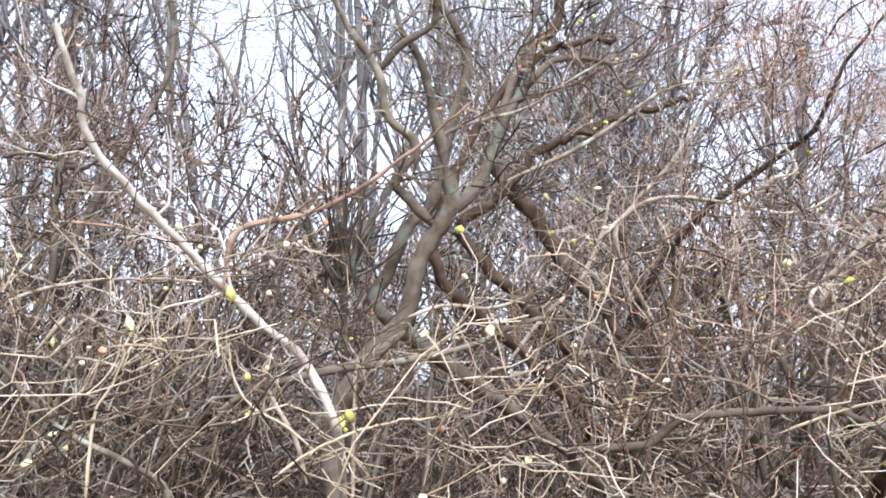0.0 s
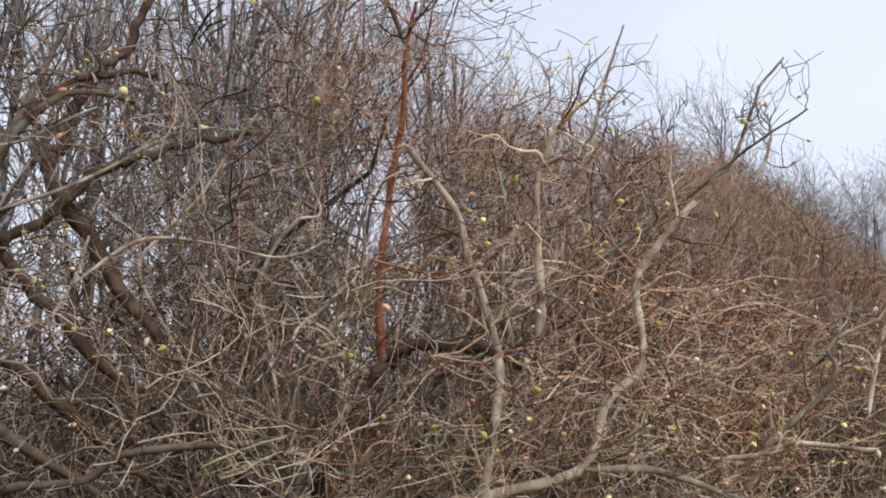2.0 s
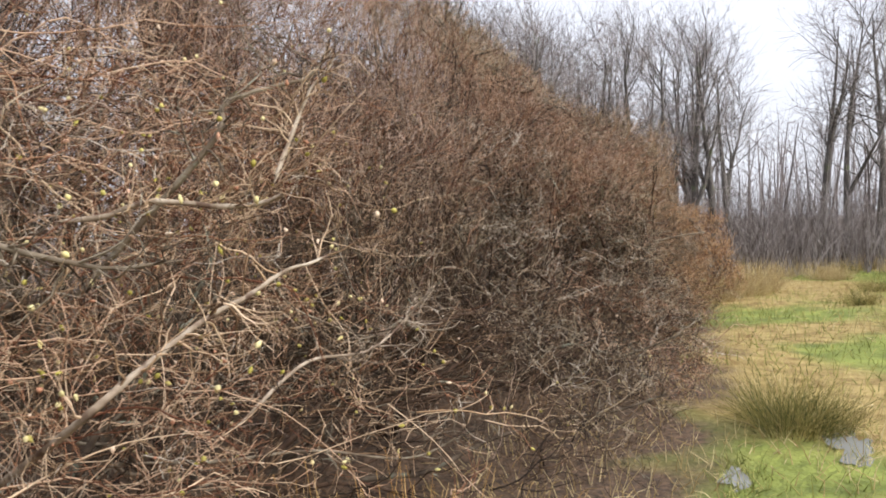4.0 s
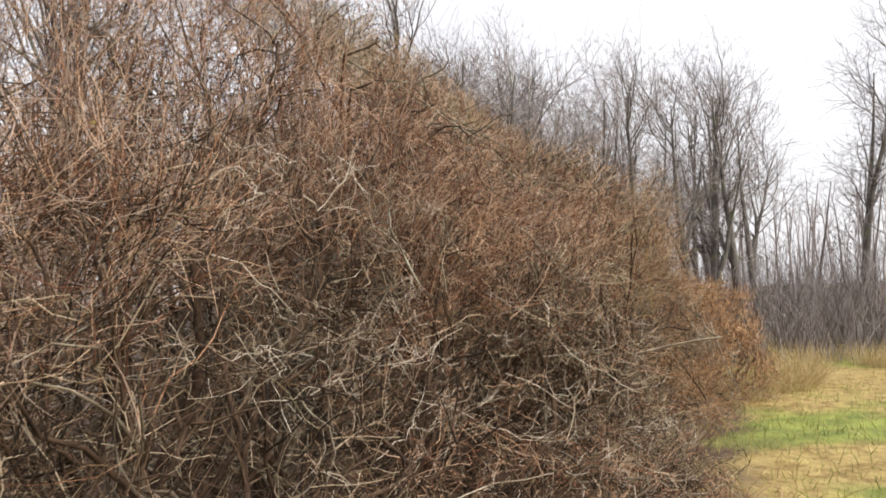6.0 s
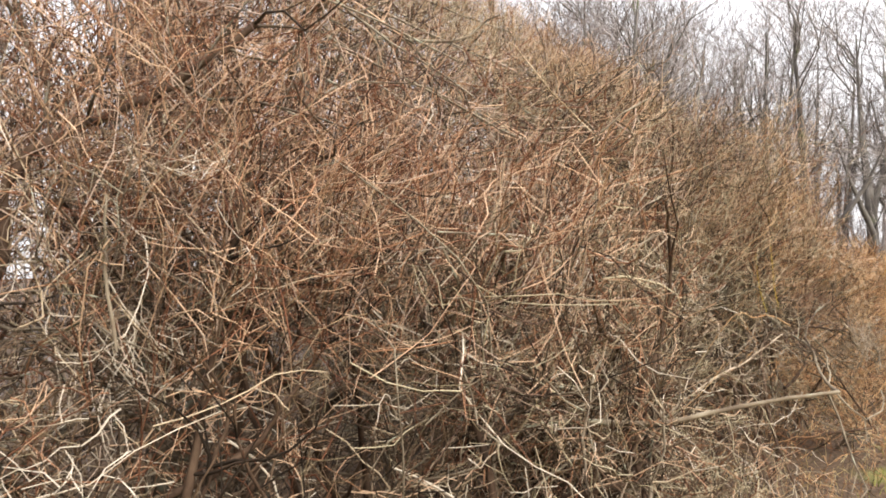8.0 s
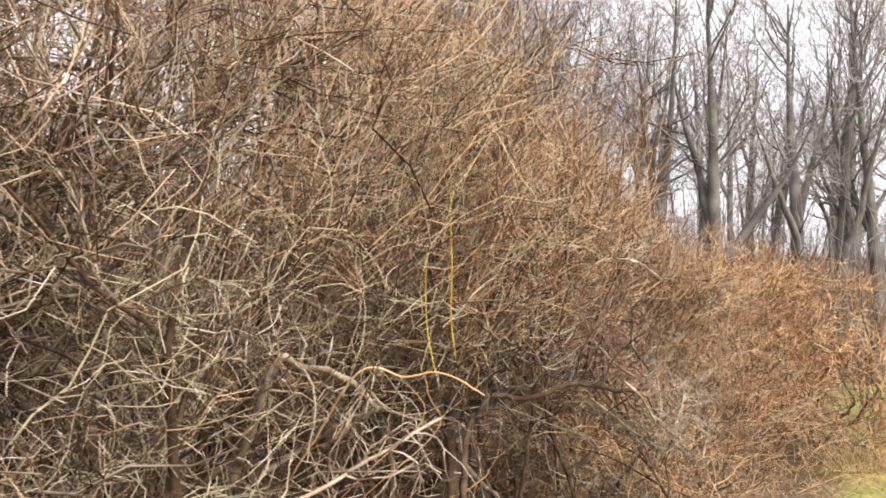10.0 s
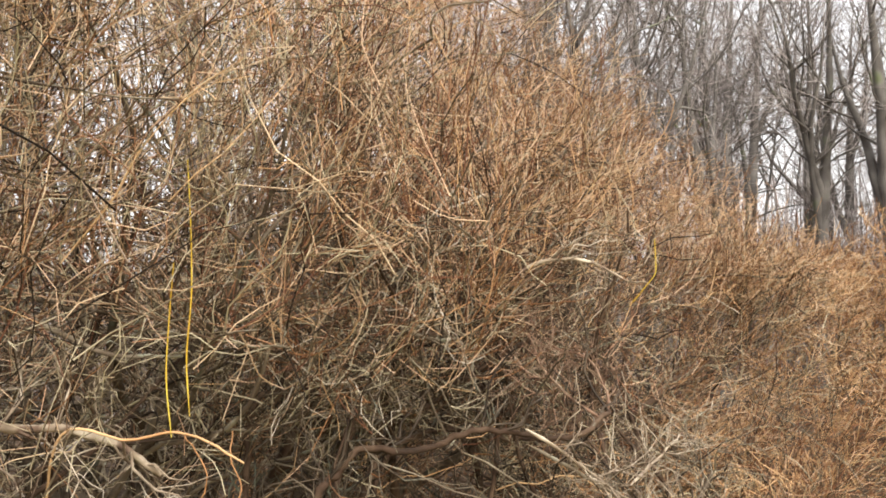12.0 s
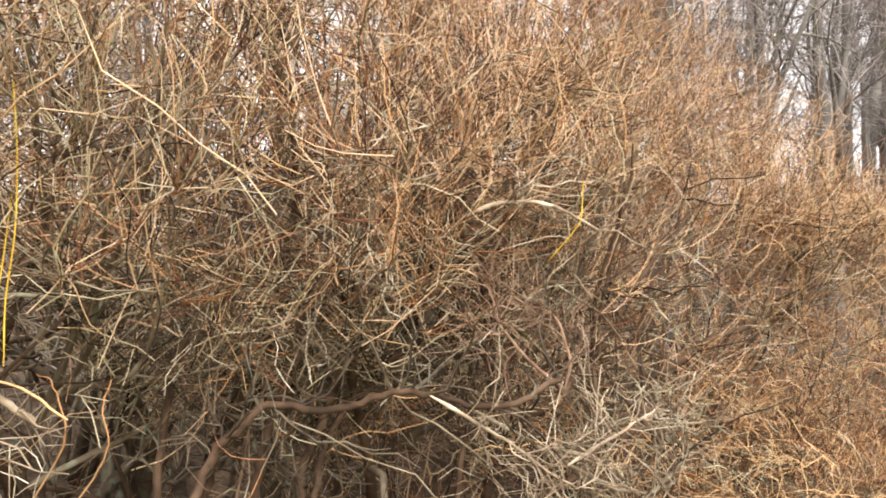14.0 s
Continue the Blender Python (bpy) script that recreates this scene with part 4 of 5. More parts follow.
hero(19, "side_limb", PALE, 0.006, 0.003, 5, [(10.81, 0.06, 1.86), (10.83, 0.11, 1.75), (10.86, 0.13, 1.67), (10.91, 0.14, 1.59)])
hero(19, "side_limb", PALE, 0.006, 0.003, 5, [(10.77, 0.10, 1.74), (10.82, 0.14, 1.68), (10.87, 0.18, 1.64)])
hero(19, "side_limb", PALE, 0.005, 0.002, 9, [(11.14, -0.47, 1.12), (11.23, -0.50, 1.06), (11.34, -0.54, 0.99), (11.43, -0.60, 0.92)])
hero(19, "side_limb", PALE, 0.005, 0.002, 9, [(11.42, -0.78, 0.95), (11.60, -0.76, 0.98), (11.79, -0.78, 1.01)])
hero(20, "side_limb", LIMB, 0.006, 0.004, 10, [(11.39, -0.25, 1.02), (11.50, -0.29, 0.95), (11.59, -0.32, 0.89), (11.69, -0.39, 0.82), (11.78, -0.41, 0.80)])
hero(20, "side_limb", LIMB, 0.006, 0.004, 8, [(11.53, -0.59, 0.83), (11.67, -0.57, 0.88), (11.80, -0.55, 0.92)])
hero(20, "side_limb", BROWN_BARK, 0.005, 0.002, 12, [(11.56, -0.38, 1.06), (11.53, -0.30, 1.11), (11.50, -0.22, 1.19), (11.50, -0.18, 1.25), (11.50, -0.15, 1.32)])
hero(20, "side_limb", BROWN_BARK, 0.004, 0.003, 10, [(11.56, -0.38, 1.06), (11.60, -0.36, 1.13), (11.61, -0.30, 1.21), (11.58, -0.21, 1.25)])
hero(16, "limb", DARK_BARK, 0.014, 0.007, 5, [(6.24, 0.51, 0.98), (6.28, 0.54, 1.13), (6.32, 0.56, 1.30), (6.33, 0.59, 1.42), (6.37, 0.58, 1.61)])
hero(16, "limb", DARK_BARK, 0.012, 0.006, 5, [(6.36, 0.29, 0.97), (6.38, 0.33, 1.11), (6.39, 0.38, 1.24), (6.42, 0.39, 1.42), (6.46, 0.39, 1.56)])
hero(16, "limb", DARK_BARK, 0.012, 0.006, 5, [(6.55, 0.30, 0.92), (6.58, 0.34, 1.07), (6.64, 0.35, 1.23), (6.65, 0.38, 1.36), (6.64, 0.43, 1.50)])
hero(17, "side_limb", DARK_BARK, 0.011, 0.006, 5, [(7.42, 0.19, 0.73), (7.47, 0.24, 0.90), (7.55, 0.23, 1.09), (7.57, 0.31, 1.27)])
hero(16, "side_limb", DARK_BARK, 0.01, 0.005, 5, [(6.31, 0.45, 0.99), (6.34, 0.50, 1.11), (6.39, 0.51, 1.22), (6.41, 0.55, 1.36)])
hero(20, "side_limb", DARK_BARK, 0.015, 0.007, 9, [(10.92, -0.14, 0.14), (11.07, 0.07, 0.53), (11.15, 0.13, 0.74), (11.18, 0.17, 0.82), (11.27, 0.18, 0.98), (11.32, 0.20, 1.08), (11.38, 0.21, 1.21), (11.42, 0.21, 1.37), (11.48, 0.19, 1.45)])
hero(20, "side_limb", DARK_BARK, 0.012, 0.006, 9, [(10.92, -0.14, 0.14), (11.10, 0.07, 0.53), (11.20, 0.16, 0.77), (11.28, 0.20, 0.92), (11.38, 0.20, 0.99), (11.53, 0.14, 1.01), (11.67, 0.07, 0.98), (11.82, -0.01, 1.00)])
hero(20, "side_limb", DARK_BARK, 0.011, 0.005, 9, [(11.30, 0.11, 1.16), (11.39, 0.14, 1.28), (11.52, 0.13, 1.29), (11.61, 0.14, 1.42), (11.75, 0.11, 1.54)])
hero(20, "side_limb", DARK_BARK, 0.014, 0.006, 9, [(10.79, 0.03, 0.12), (10.93, 0.26, 0.53), (11.00, 0.35, 0.78), (11.06, 0.39, 0.90), (11.18, 0.38, 0.98), (11.28, 0.37, 1.05), (11.31, 0.41, 1.18)])
hero(11, "side_limb", STRAW_TWIG, 0.004, 0.002, 2, [(0.92, 1.66, 1.28), (0.97, 1.63, 1.32), (1.04, 1.58, 1.36), (1.11, 1.52, 1.38), (1.17, 1.47, 1.39)])
hero(11, "side_limb", STRAW_TWIG, 0.003, 0.002, 2, [(1.02, 1.67, 1.32), (0.95, 1.68, 1.38), (0.88, 1.69, 1.42), (0.83, 1.69, 1.49), (0.80, 1.67, 1.54)])
hero(12, "side_limb", STRAW_TWIG, 0.004, 0.002, 2, [(0.62, 1.82, 1.24), (0.62, 1.81, 1.34), (0.62, 1.79, 1.41), (0.64, 1.75, 1.49), (0.64, 1.72, 1.55)])
hero(13, "side_limb", STRAW_TWIG, 0.005, 0.002, 3, [(2.18, 1.39, 1.32), (2.22, 1.27, 1.37), (2.25, 1.14, 1.41), (2.25, 1.05, 1.43)])
hero(11, "side_limb", PALE, 0.006, 0.003, 7, [(1.18, 1.80, 1.21), (1.17, 1.78, 1.32), (1.16, 1.75, 1.43), (1.15, 1.72, 1.50)])
hero(11, "side_limb", PALE, 0.007, 0.003, 9, [(1.46, 1.99, 1.63), (1.55, 1.95, 1.66), (1.67, 1.89, 1.65), (1.76, 1.84, 1.69), (1.80, 1.83, 1.76)])
hero(11, "side_limb", PALE, 0.009, 0.004, 10, [(1.87, 2.06, 1.52), (1.96, 2.00, 1.65), (2.04, 1.94, 1.75), (2.10, 1.89, 1.89), (2.12, 1.87, 2.01)])
hero(13, "limb", PALE, 0.012, 0.005, 10, [(2.66, 2.34, 1.98), (2.71, 2.28, 2.13), (2.80, 2.16, 2.28), (2.86, 2.03, 2.48), (2.91, 1.91, 2.63)])
hero(13, "limb", PALE, 0.012, 0.005, 9, [(3.10, 2.11, 1.97), (3.18, 2.00, 2.21), (3.27, 1.93, 2.25), (3.26, 1.99, 2.40), (3.22, 2.05, 2.57)])
hero(13, "limb", PALE, 0.012, 0.005, 10, [(3.00, 1.49, 1.91), (2.91, 1.60, 1.81), (2.83, 1.65, 1.71), (2.83, 1.57, 1.62), (2.84, 1.44, 1.56)])
hero(12, "side_limb", PALE, 0.007, 0.003, 9, [(0.62, 2.64, 1.69), (0.70, 2.56, 1.72), (0.83, 2.45, 1.74), (1.03, 2.32, 1.73)])
hero(12, "side_limb", PALE, 0.007, 0.003, 9, [(0.71, 2.74, 1.56), (0.80, 2.71, 1.66), (0.93, 2.68, 1.61), (1.02, 2.65, 1.69)])
hero(12, "side_limb", BROWN_BARK, 0.006, 0.002, 8, [(0.71, 2.50, 1.89), (0.84, 2.50, 1.89), (0.99, 2.49, 1.87), (1.15, 2.47, 1.87)])
hero(12, "side_limb", LIMB, 0.008, 0.003, 8, [(1.20, 2.46, 2.25), (1.13, 2.50, 2.44), (1.07, 2.55, 2.53), (1.00, 2.61, 2.63)])
hero(11, "side_limb", LIMB, 0.009, 0.003, 10, [(1.68, 2.28, 2.16), (1.83, 2.25, 2.27), (2.06, 2.16, 2.36), (2.24, 2.06, 2.49), (2.38, 1.99, 2.59)])
hero(11, "side_limb", LIMB, 0.01, 0.003, 10, [(1.94, 2.13, 2.09), (2.17, 2.05, 2.21), (2.35, 1.98, 2.34), (2.52, 1.91, 2.46), (2.71, 1.83, 2.50)])
hero(11, "side_limb", PALE, 0.009, 0.003, 10, [(2.16, 1.99, 1.88), (2.34, 1.90, 2.03), (2.54, 1.80, 2.03), (2.75, 1.66, 1.99), (2.90, 1.57, 2.07)])
hero(19, "shoot", YELLOW, 0.0017, 0.0012, 0, [(10.45, -0.31, 1.24), (10.46, -0.29, 1.34), (10.48, -0.28, 1.45), (10.49, -0.27, 1.57), (10.49, -0.27, 1.69)])
hero(19, "shoot", YELLOW, 0.0017, 0.0012, 0, [(10.44, -0.26, 1.20), (10.45, -0.23, 1.30), (10.47, -0.21, 1.40), (10.49, -0.20, 1.51)])
hero(19, "shoot", YELLOW, 0.0014, 0.001, 0, [(11.27, -0.71, 1.37), (11.30, -0.71, 1.43), (11.32, -0.70, 1.51)])
hero(19, "shoot", TAN, 0.003, 0.002, 0, [(10.30, -0.14, 1.22), (10.39, -0.21, 1.20), (10.46, -0.26, 1.21), (10.53, -0.34, 1.16)])
hero(19, "shoot", TAN, 0.002, 0.0013, 0, [(10.57, -0.14, 1.08), (10.57, -0.07, 1.17), (10.56, -0.01, 1.18)])
hero(19, "shoot", TAN, 0.002, 0.0013, 0, [(10.64, -0.14, 1.03), (10.65, -0.10, 1.11), (10.68, -0.06, 1.16)])
# end of those limbs

# long twigs that reach out over the field in layers
spray_rng = np.random.default_rng(21)
# the near-black sprays put the shade of the hollows into colour
for seed, mat, n, lo, hi, along in ((11, GREY_TWIG, 70, 0.6, 1.6, 0.3), (11, PALE_TWIG, 40, 0.6, 1.7, 0.3), (12, GREY_TWIG, 50, 0.6, 1.6, 0.0), (11, PURPLE, 50, 1.3, 2.9, 0.3), (11, SHADE_TWIG, 60, 0.8, 2.9, 0.3), (12, SHADE_TWIG, 60, 0.8, 2.8, 0.2), (13, PALE_TWIG, 35, 0.6, 1.8, 0.3), (13, RUSSET, 50, 0.6, 1.7, 0.3), (13, WARM_TWIG, 30, 0.6, 1.5, 0.4),
                                    (14, WARM_TWIG, 80, 0.25, 1.8, 0.5), (14, RUSSET, 120, 0.3, 1.9, 0.5), (15, WARM_TWIG, 50, 0.4, 1.7, 0.3), (15, SHADE_TWIG, 110, 0.1, 1.0, 0.3), (16, GREY_TWIG, 50, 0.2, 1.6, 0.3), (16, PALE_TWIG, 60, 0.3, 2.0, 0.3), (16, SHADE_TWIG, 70, 0.2, 1.2, 0.3),
                                    (17, PALE_TWIG, 60, 0.3, 1.6, 0.3), (17, RUSSET, 90, 0.15, 1.2, 0.3), (17, SHADE_TWIG, 90, 0.1, 0.9, 0.3), (18, LICHEN_TWIG, 130, 0.2, 1.7, 0.4), (18, PALE_TWIG, 60, 0.3, 1.8, 0.4), (18, RUSSET, 70, 0.2, 1.4, 0.4),
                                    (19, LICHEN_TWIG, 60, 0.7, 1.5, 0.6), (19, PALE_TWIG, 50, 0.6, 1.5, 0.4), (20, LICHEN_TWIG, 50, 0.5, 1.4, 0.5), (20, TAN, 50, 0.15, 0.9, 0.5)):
    at = np.array(grown[seed][0].location)
    bx, bz = at[0] + spray_rng.uniform(-1.0, 0.3 if mat is WARM_TWIG and seed == 15 else 1.0, n), spray_rng.uniform(lo, hi, n)
    base = np.stack([bx, face(bx, bz) + spray_rng.uniform(0.15, 0.65, n), bz], -1)
    way = spray_rng.normal(0, 0.36, (n, 3)) + np.stack([spray_rng.normal(along, 0.6, n), -np.ones(n), np.full(n, 0.12)], -1)
    stout = 0.55 if seed < 14 else 1 if seed < 16 else 0.7
    L, LR = inside(spray_rng, *bent(spray_rng, base, way, spray_rng.uniform(0.25, 0.7, n) * (1.35 if seed in (14, 15) else 1), 9, 0.48 if seed > 15 else 0.24 if seed > 13 else 0.34, 0.0, spray_rng.uniform(0.0018, 0.0042, n) * stout, 0.001), 0.2, 0.5)
    M, MR = inside(spray_rng, *sprout(spray_rng, L, LR, n * 6, 0.15, 1.0, 45, (0.06, 0.22), 5, 0.5, 0.05, 0.0021, 0.0013), 0.2, 0.5)
    N, NR = inside(spray_rng, *sprout(spray_rng, M, MR, n * (7 if seed in (14, 15) else 12), 0.1, 1.0, 46, (0.03, 0.12), 3, 0.4, 0.06, 0.0016, 0.001), 0.2, 0.5)
    mesh_object("outer_spray", *join(tubes(L - at, LR, 5), tubes(M - at, MR, 3), tubes(N - at, NR, 3)), mat, grown[seed][0], "layered crooked outer twigs", "stuff")
    if mat is not SHADE_TWIG and seed < 16:
        buds(grown[seed][0], spray_rng, M, 50 if seed > 13 else 25, BUD, 0.0078)
        buds(grown[seed][0], spray_rng, M, 40 if seed > 13 else 20, PINK_BUD, 0.006, "pinkish swelling buds")

# dark crooked limbs that sweep out low over the ground, and dark stems that stand in the face of the bushes
low_rng = np.random.default_rng(52)
for seed, n, lo, hi, way in ((15, 9, 0.15, 0.8, (0.75, -0.8, 0.1)), (16, 6, 0.2, 0.9, (0.6, -0.8, 0.15)), (17, 5, 0.3, 1.0, (0.5, -0.6, 0.3)), (18, 5, 0.3, 1.0, (0.7, -0.5, 0.2)), (20, 5, 0.25, 0.9, (0.8, -0.6, 0.1)),
                             (16, 7, 0.1, 0.5, (0.05, -0.05, 1.0)), (17, 5, 0.1, 0.6, (0.1, -0.1, 1.0)), (18, 6, 0.1, 0.6, (0.15, -0.1, 1.0)), (19, 5, 0.1, 0.6, (0.2, -0.1, 1.0)), (20, 4, 0.1, 0.5, (0.2, -0.1, 1.0))):
    at = np.array(grown[seed][0].location)
    bx, bz = at[0] + low_rng.uniform(-0.8, 0.6, n), low_rng.uniform(lo, hi, n)
    base = np.stack([bx, face(bx, np.full(n, 2.0)) + low_rng.uniform(0.15, 0.5, n), bz], -1)
    L, LR = bent(low_rng, base, np.array(way) + low_rng.normal(0, 0.2, (n, 3)), low_rng.uniform(0.8, 1.5, n), 16, 0.17, 0.02, low_rng.uniform(0.008, 0.015, n), 0.003)
    L = held_back(L)
    for j in range(n):
        mesh_object("limb", *tubes(L[j:j + 1] - at, LR[j:j + 1] * (1 + 0.08 * low_rng.normal(0, 1, (1, 16))), 7), DARK_BARK, grown[seed][0])
    # side twigs in the near-black that stands for shade low in the bushes
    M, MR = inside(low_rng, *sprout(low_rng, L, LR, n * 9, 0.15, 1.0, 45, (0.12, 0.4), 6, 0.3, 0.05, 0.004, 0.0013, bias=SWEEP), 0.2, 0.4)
    mesh_object("side_twig_spray", *tubes(M - at, MR, 4), SHADE_TWIG, grown[seed][0], "crooked dark side twigs", "stuff")

# a dense dark cluster of upright shoots on the oldest shrub
at = np.array(grown[11][0].location)
n = 46
base = np.array([1.66, 2.67, 1.82]) + hero_rng.normal(0, 0.025, (n, 3))
N, NR = bent(hero_rng, base, hero_rng.normal(0, 0.28, (n, 3)) + np.array([0, 0, 1.0]), hero_rng.uniform(0.2, 0.48, n), 7, 0.09, 0.06, hero_rng.uniform(0.004, 0.008, n), 0.002)
mesh_object("witch_broom", *tubes(N - at, NR, 4), BARK, grown[11][0], "dense cluster of dark upright shoots", "stuff")

for (seed, _), sets in hero_twigs.items():
    root = grown[seed][0]
    at = np.array(root.location)
    rods = [tubes(T - at, TR, 3) for T, TR, *_ in sets] + [tubes(F - at, FR, 3) for _, _, F, FR, _ in sets]
    mat = sets[0][4]
    mesh_object("side_twig_spray", *join(*rods), {"dark_willow_bark": LIMB, "dark_brown_bark": BARK, "pale_lichened_bark": WARM_TWIG if seed == 14 else PALE}.get(mat.name, mat), root, "crooked side twigs", "stuff")
    tips = np.concatenate([F[:, [1, 2]] for _, _, F, _, _ in sets])
    many = {11: 1, 12: 1, 13: 1, 14: 1, 15: 0.5}.get(seed, 0)
    if many:
        buds(root, hero_rng, tips, int(len(tips) * 0.06 * many), BUD, 0.0082)
        buds(root, hero_rng, tips, int(len(tips) * 0.05 * many), PINK_BUD, 0.0078, "pinkish swelling buds")
for seed, n in ((11, 25), (12, 20), (13, 40), (14, 110), (15, 60)):
    buds(grown[seed][0], hero_rng, grown[seed][2], n, BUD, 0.0065)


# ---- wood behind ----
def tree(x, y, high, girth, seed, forks=2, limbs=20, branches=170, twigs=560):
    """A slender straight bare broadleaf tree with a spreading crown."""
    rng = np.random.default_rng(seed)
    root = tagged(empty("bare_tree", x, y, float(height(x, y))), "tall slender leafless grey tree of the wood edge", "tree", "bare trees of the wood")
    trunk_way = np.array([[rng.normal(0, 0.018), rng.normal(0, 0.018), 1.0]])
    S, SR = bent(rng, np.array([[0, 0, -0.2]]), trunk_way, [high], 14, 0.028, 0.05, [girth], [0.012])
    SR *= 1 + 0.05 * rng.normal(0, 1, SR.shape)
    SR[:, 0] *= 1.4
    mesh_object("trunk", *tubes(S, SR, 10), TREE_BARK, root)
    K, KR = sprout(rng, S, SR, forks, 0.28, 0.6, 26, (0.35 * high, 0.52 * high), 10, 0.09, 0.09, girth * 0.55, 0.008)
    for j in range(forks):
        mesh_object("fork", *tubes(K[j:j + 1], KR[j:j + 1], 7), TREE_BARK, root)
    top, topr = np.concatenate([S[:, 4:14], K]), np.concatenate([SR[:, 4:14], KR])
    A, AR = sprout(rng, top, topr, limbs, 0.05, 0.98, 45, (0.14 * high, 0.34 * high), 9, 0.16, 0.065, 0.018, 0.004)
    for j in range(limbs):
        mesh_object("limb", *tubes(A[j:j + 1], AR[j:j + 1], 4), TREE_BARK, root)
    B, BR = sprout(rng, A, AR, branches, 0.1, 1.0, 42, (0.07 * high, 0.19 * high), 5, 0.17, 0.05, 0.007, 0.003)
    T, TR = sprout(rng, B, BR, twigs, 0.1, 1.0, 42, (0.035 * high, 0.1 * high), 3, 0.18, 0.04, 0.0036, 0.0018)
    mesh_object("crown", *join(tubes(B, BR, 3), tubes(T, TR, 3)), MIST_TWIG, root, "fine grey crown twigs", "stuff")
    return root


rng = np.random.default_rng(5)
models = [tree(-60 - 3 * i, -60, 6.0, rng.uniform(0.1, 0.16), 100 + i) for i in range(6)]
distant = [tree(-60 - 3 * i, -70, 6.0, rng.uniform(0.035, 0.06), 120 + i, forks=3, limbs=14, branches=70, twigs=190) for i in range(4)]
# heights are set so that the crowns meet the skyline seen from the camera
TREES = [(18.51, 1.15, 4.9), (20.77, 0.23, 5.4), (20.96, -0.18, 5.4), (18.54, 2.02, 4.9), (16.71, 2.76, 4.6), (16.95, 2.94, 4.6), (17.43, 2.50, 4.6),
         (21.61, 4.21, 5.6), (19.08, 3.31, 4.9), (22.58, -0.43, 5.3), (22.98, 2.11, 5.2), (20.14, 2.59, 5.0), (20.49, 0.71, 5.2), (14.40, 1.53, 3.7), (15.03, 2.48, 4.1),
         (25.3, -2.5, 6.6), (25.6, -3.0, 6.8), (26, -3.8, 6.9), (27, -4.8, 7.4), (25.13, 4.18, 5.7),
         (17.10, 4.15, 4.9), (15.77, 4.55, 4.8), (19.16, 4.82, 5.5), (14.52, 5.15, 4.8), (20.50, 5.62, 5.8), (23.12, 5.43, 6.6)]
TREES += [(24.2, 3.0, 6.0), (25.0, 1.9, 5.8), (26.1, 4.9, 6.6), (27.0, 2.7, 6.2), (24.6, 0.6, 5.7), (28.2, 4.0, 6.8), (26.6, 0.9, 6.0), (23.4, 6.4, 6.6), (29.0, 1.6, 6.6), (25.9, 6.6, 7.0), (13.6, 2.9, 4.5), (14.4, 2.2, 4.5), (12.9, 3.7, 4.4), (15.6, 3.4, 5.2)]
near_count = len(TREES)
for i in range(34):
    x, y = rng.uniform(-6, 15), rng.uniform(7, 16)
    if x > 8 or i % 2:
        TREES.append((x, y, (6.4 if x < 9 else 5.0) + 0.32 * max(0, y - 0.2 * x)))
for i in range(6):
    x, y = rng.uniform(0, 7), rng.uniform(7.5, 12)
    TREES.append((x, y, rng.uniform(6.0, 7.0)))
for i in range(14):
    x, y = rng.uniform(7.5, 14), rng.uniform(7, 11)
    TREES.append((x, y, rng.uniform(6.4, 7.4)))
for i in range(16):
    x, y = rng.uniform(17, 32), rng.uniform(5.0, 13)
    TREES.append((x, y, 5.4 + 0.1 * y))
for i in range(11):
    x, y = rng.uniform(25, 37), rng.uniform(-24, 4)
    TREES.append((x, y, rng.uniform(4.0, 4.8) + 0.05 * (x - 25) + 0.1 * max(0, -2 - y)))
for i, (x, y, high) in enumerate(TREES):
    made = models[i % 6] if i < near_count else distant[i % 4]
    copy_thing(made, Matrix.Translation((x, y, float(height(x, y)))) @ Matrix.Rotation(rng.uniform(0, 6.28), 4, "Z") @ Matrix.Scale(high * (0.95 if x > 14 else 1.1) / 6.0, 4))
for root in models + distant:
    for o in (*root.children_recursive, root):
        bpy.data.objects.remove(o)

# undergrowth of the wood: thin saplings and brush
n = 6000
px, py = rng.uniform(20, 44, n), rng.uniform(-26, 14, n)
px[:4500], py[:4500] = rng.uniform(19.5, 28, 4500), rng.uniform(-8, 4.5, 4500)
keep = (px > 20.9 + 0.9 * np.clip(-2.2 - py, 0, 4) - 0.9 * np.clip(py + 2.2, 0, 3.5) + 0.6 * np.sin(2 * py)) | (py > 3)
side_x, side_y = rng.uniform(-7, 24, 2600), rng.uniform(7.5, 20, 2600)
side_x[:1000], side_y[:1000] = rng.uniform(13.5, 24, 1000), rng.uniform(2.6, 8, 1000)
base = np.stack([np.r_[px[keep], side_x], np.r_[py[keep], side_y], np.zeros(keep.sum() + 2600)], -1)
U, UR = bent(rng, base, rng.normal(0, 0.22, base.shape) + np.array([0, 0, 1.0]), rng.uniform(0.6, 1.9, len(base)) * rng.uniform(0.8, 1.5, len(base)) + 0.09 * np.clip(base[:, 0] - 25, 0, 18), 4, 0.12, 0.03, rng.uniform(0.005, 0.014, len(base)), 0.003)
V, VR = sprout(rng, U, UR, 9000, 0.2, 1.0, 40, (0.3, 0.9), 2, 0.15, 0.08, 0.008, 0.004)
brush = mesh_object("undergrowth", *join(tubes(U, UR, 3), tubes(V, VR, 3)), MIST_TWIG, None, "thin bare saplings and brush on the wood floor", "stuff")
brush["category"] = "undergrowth"

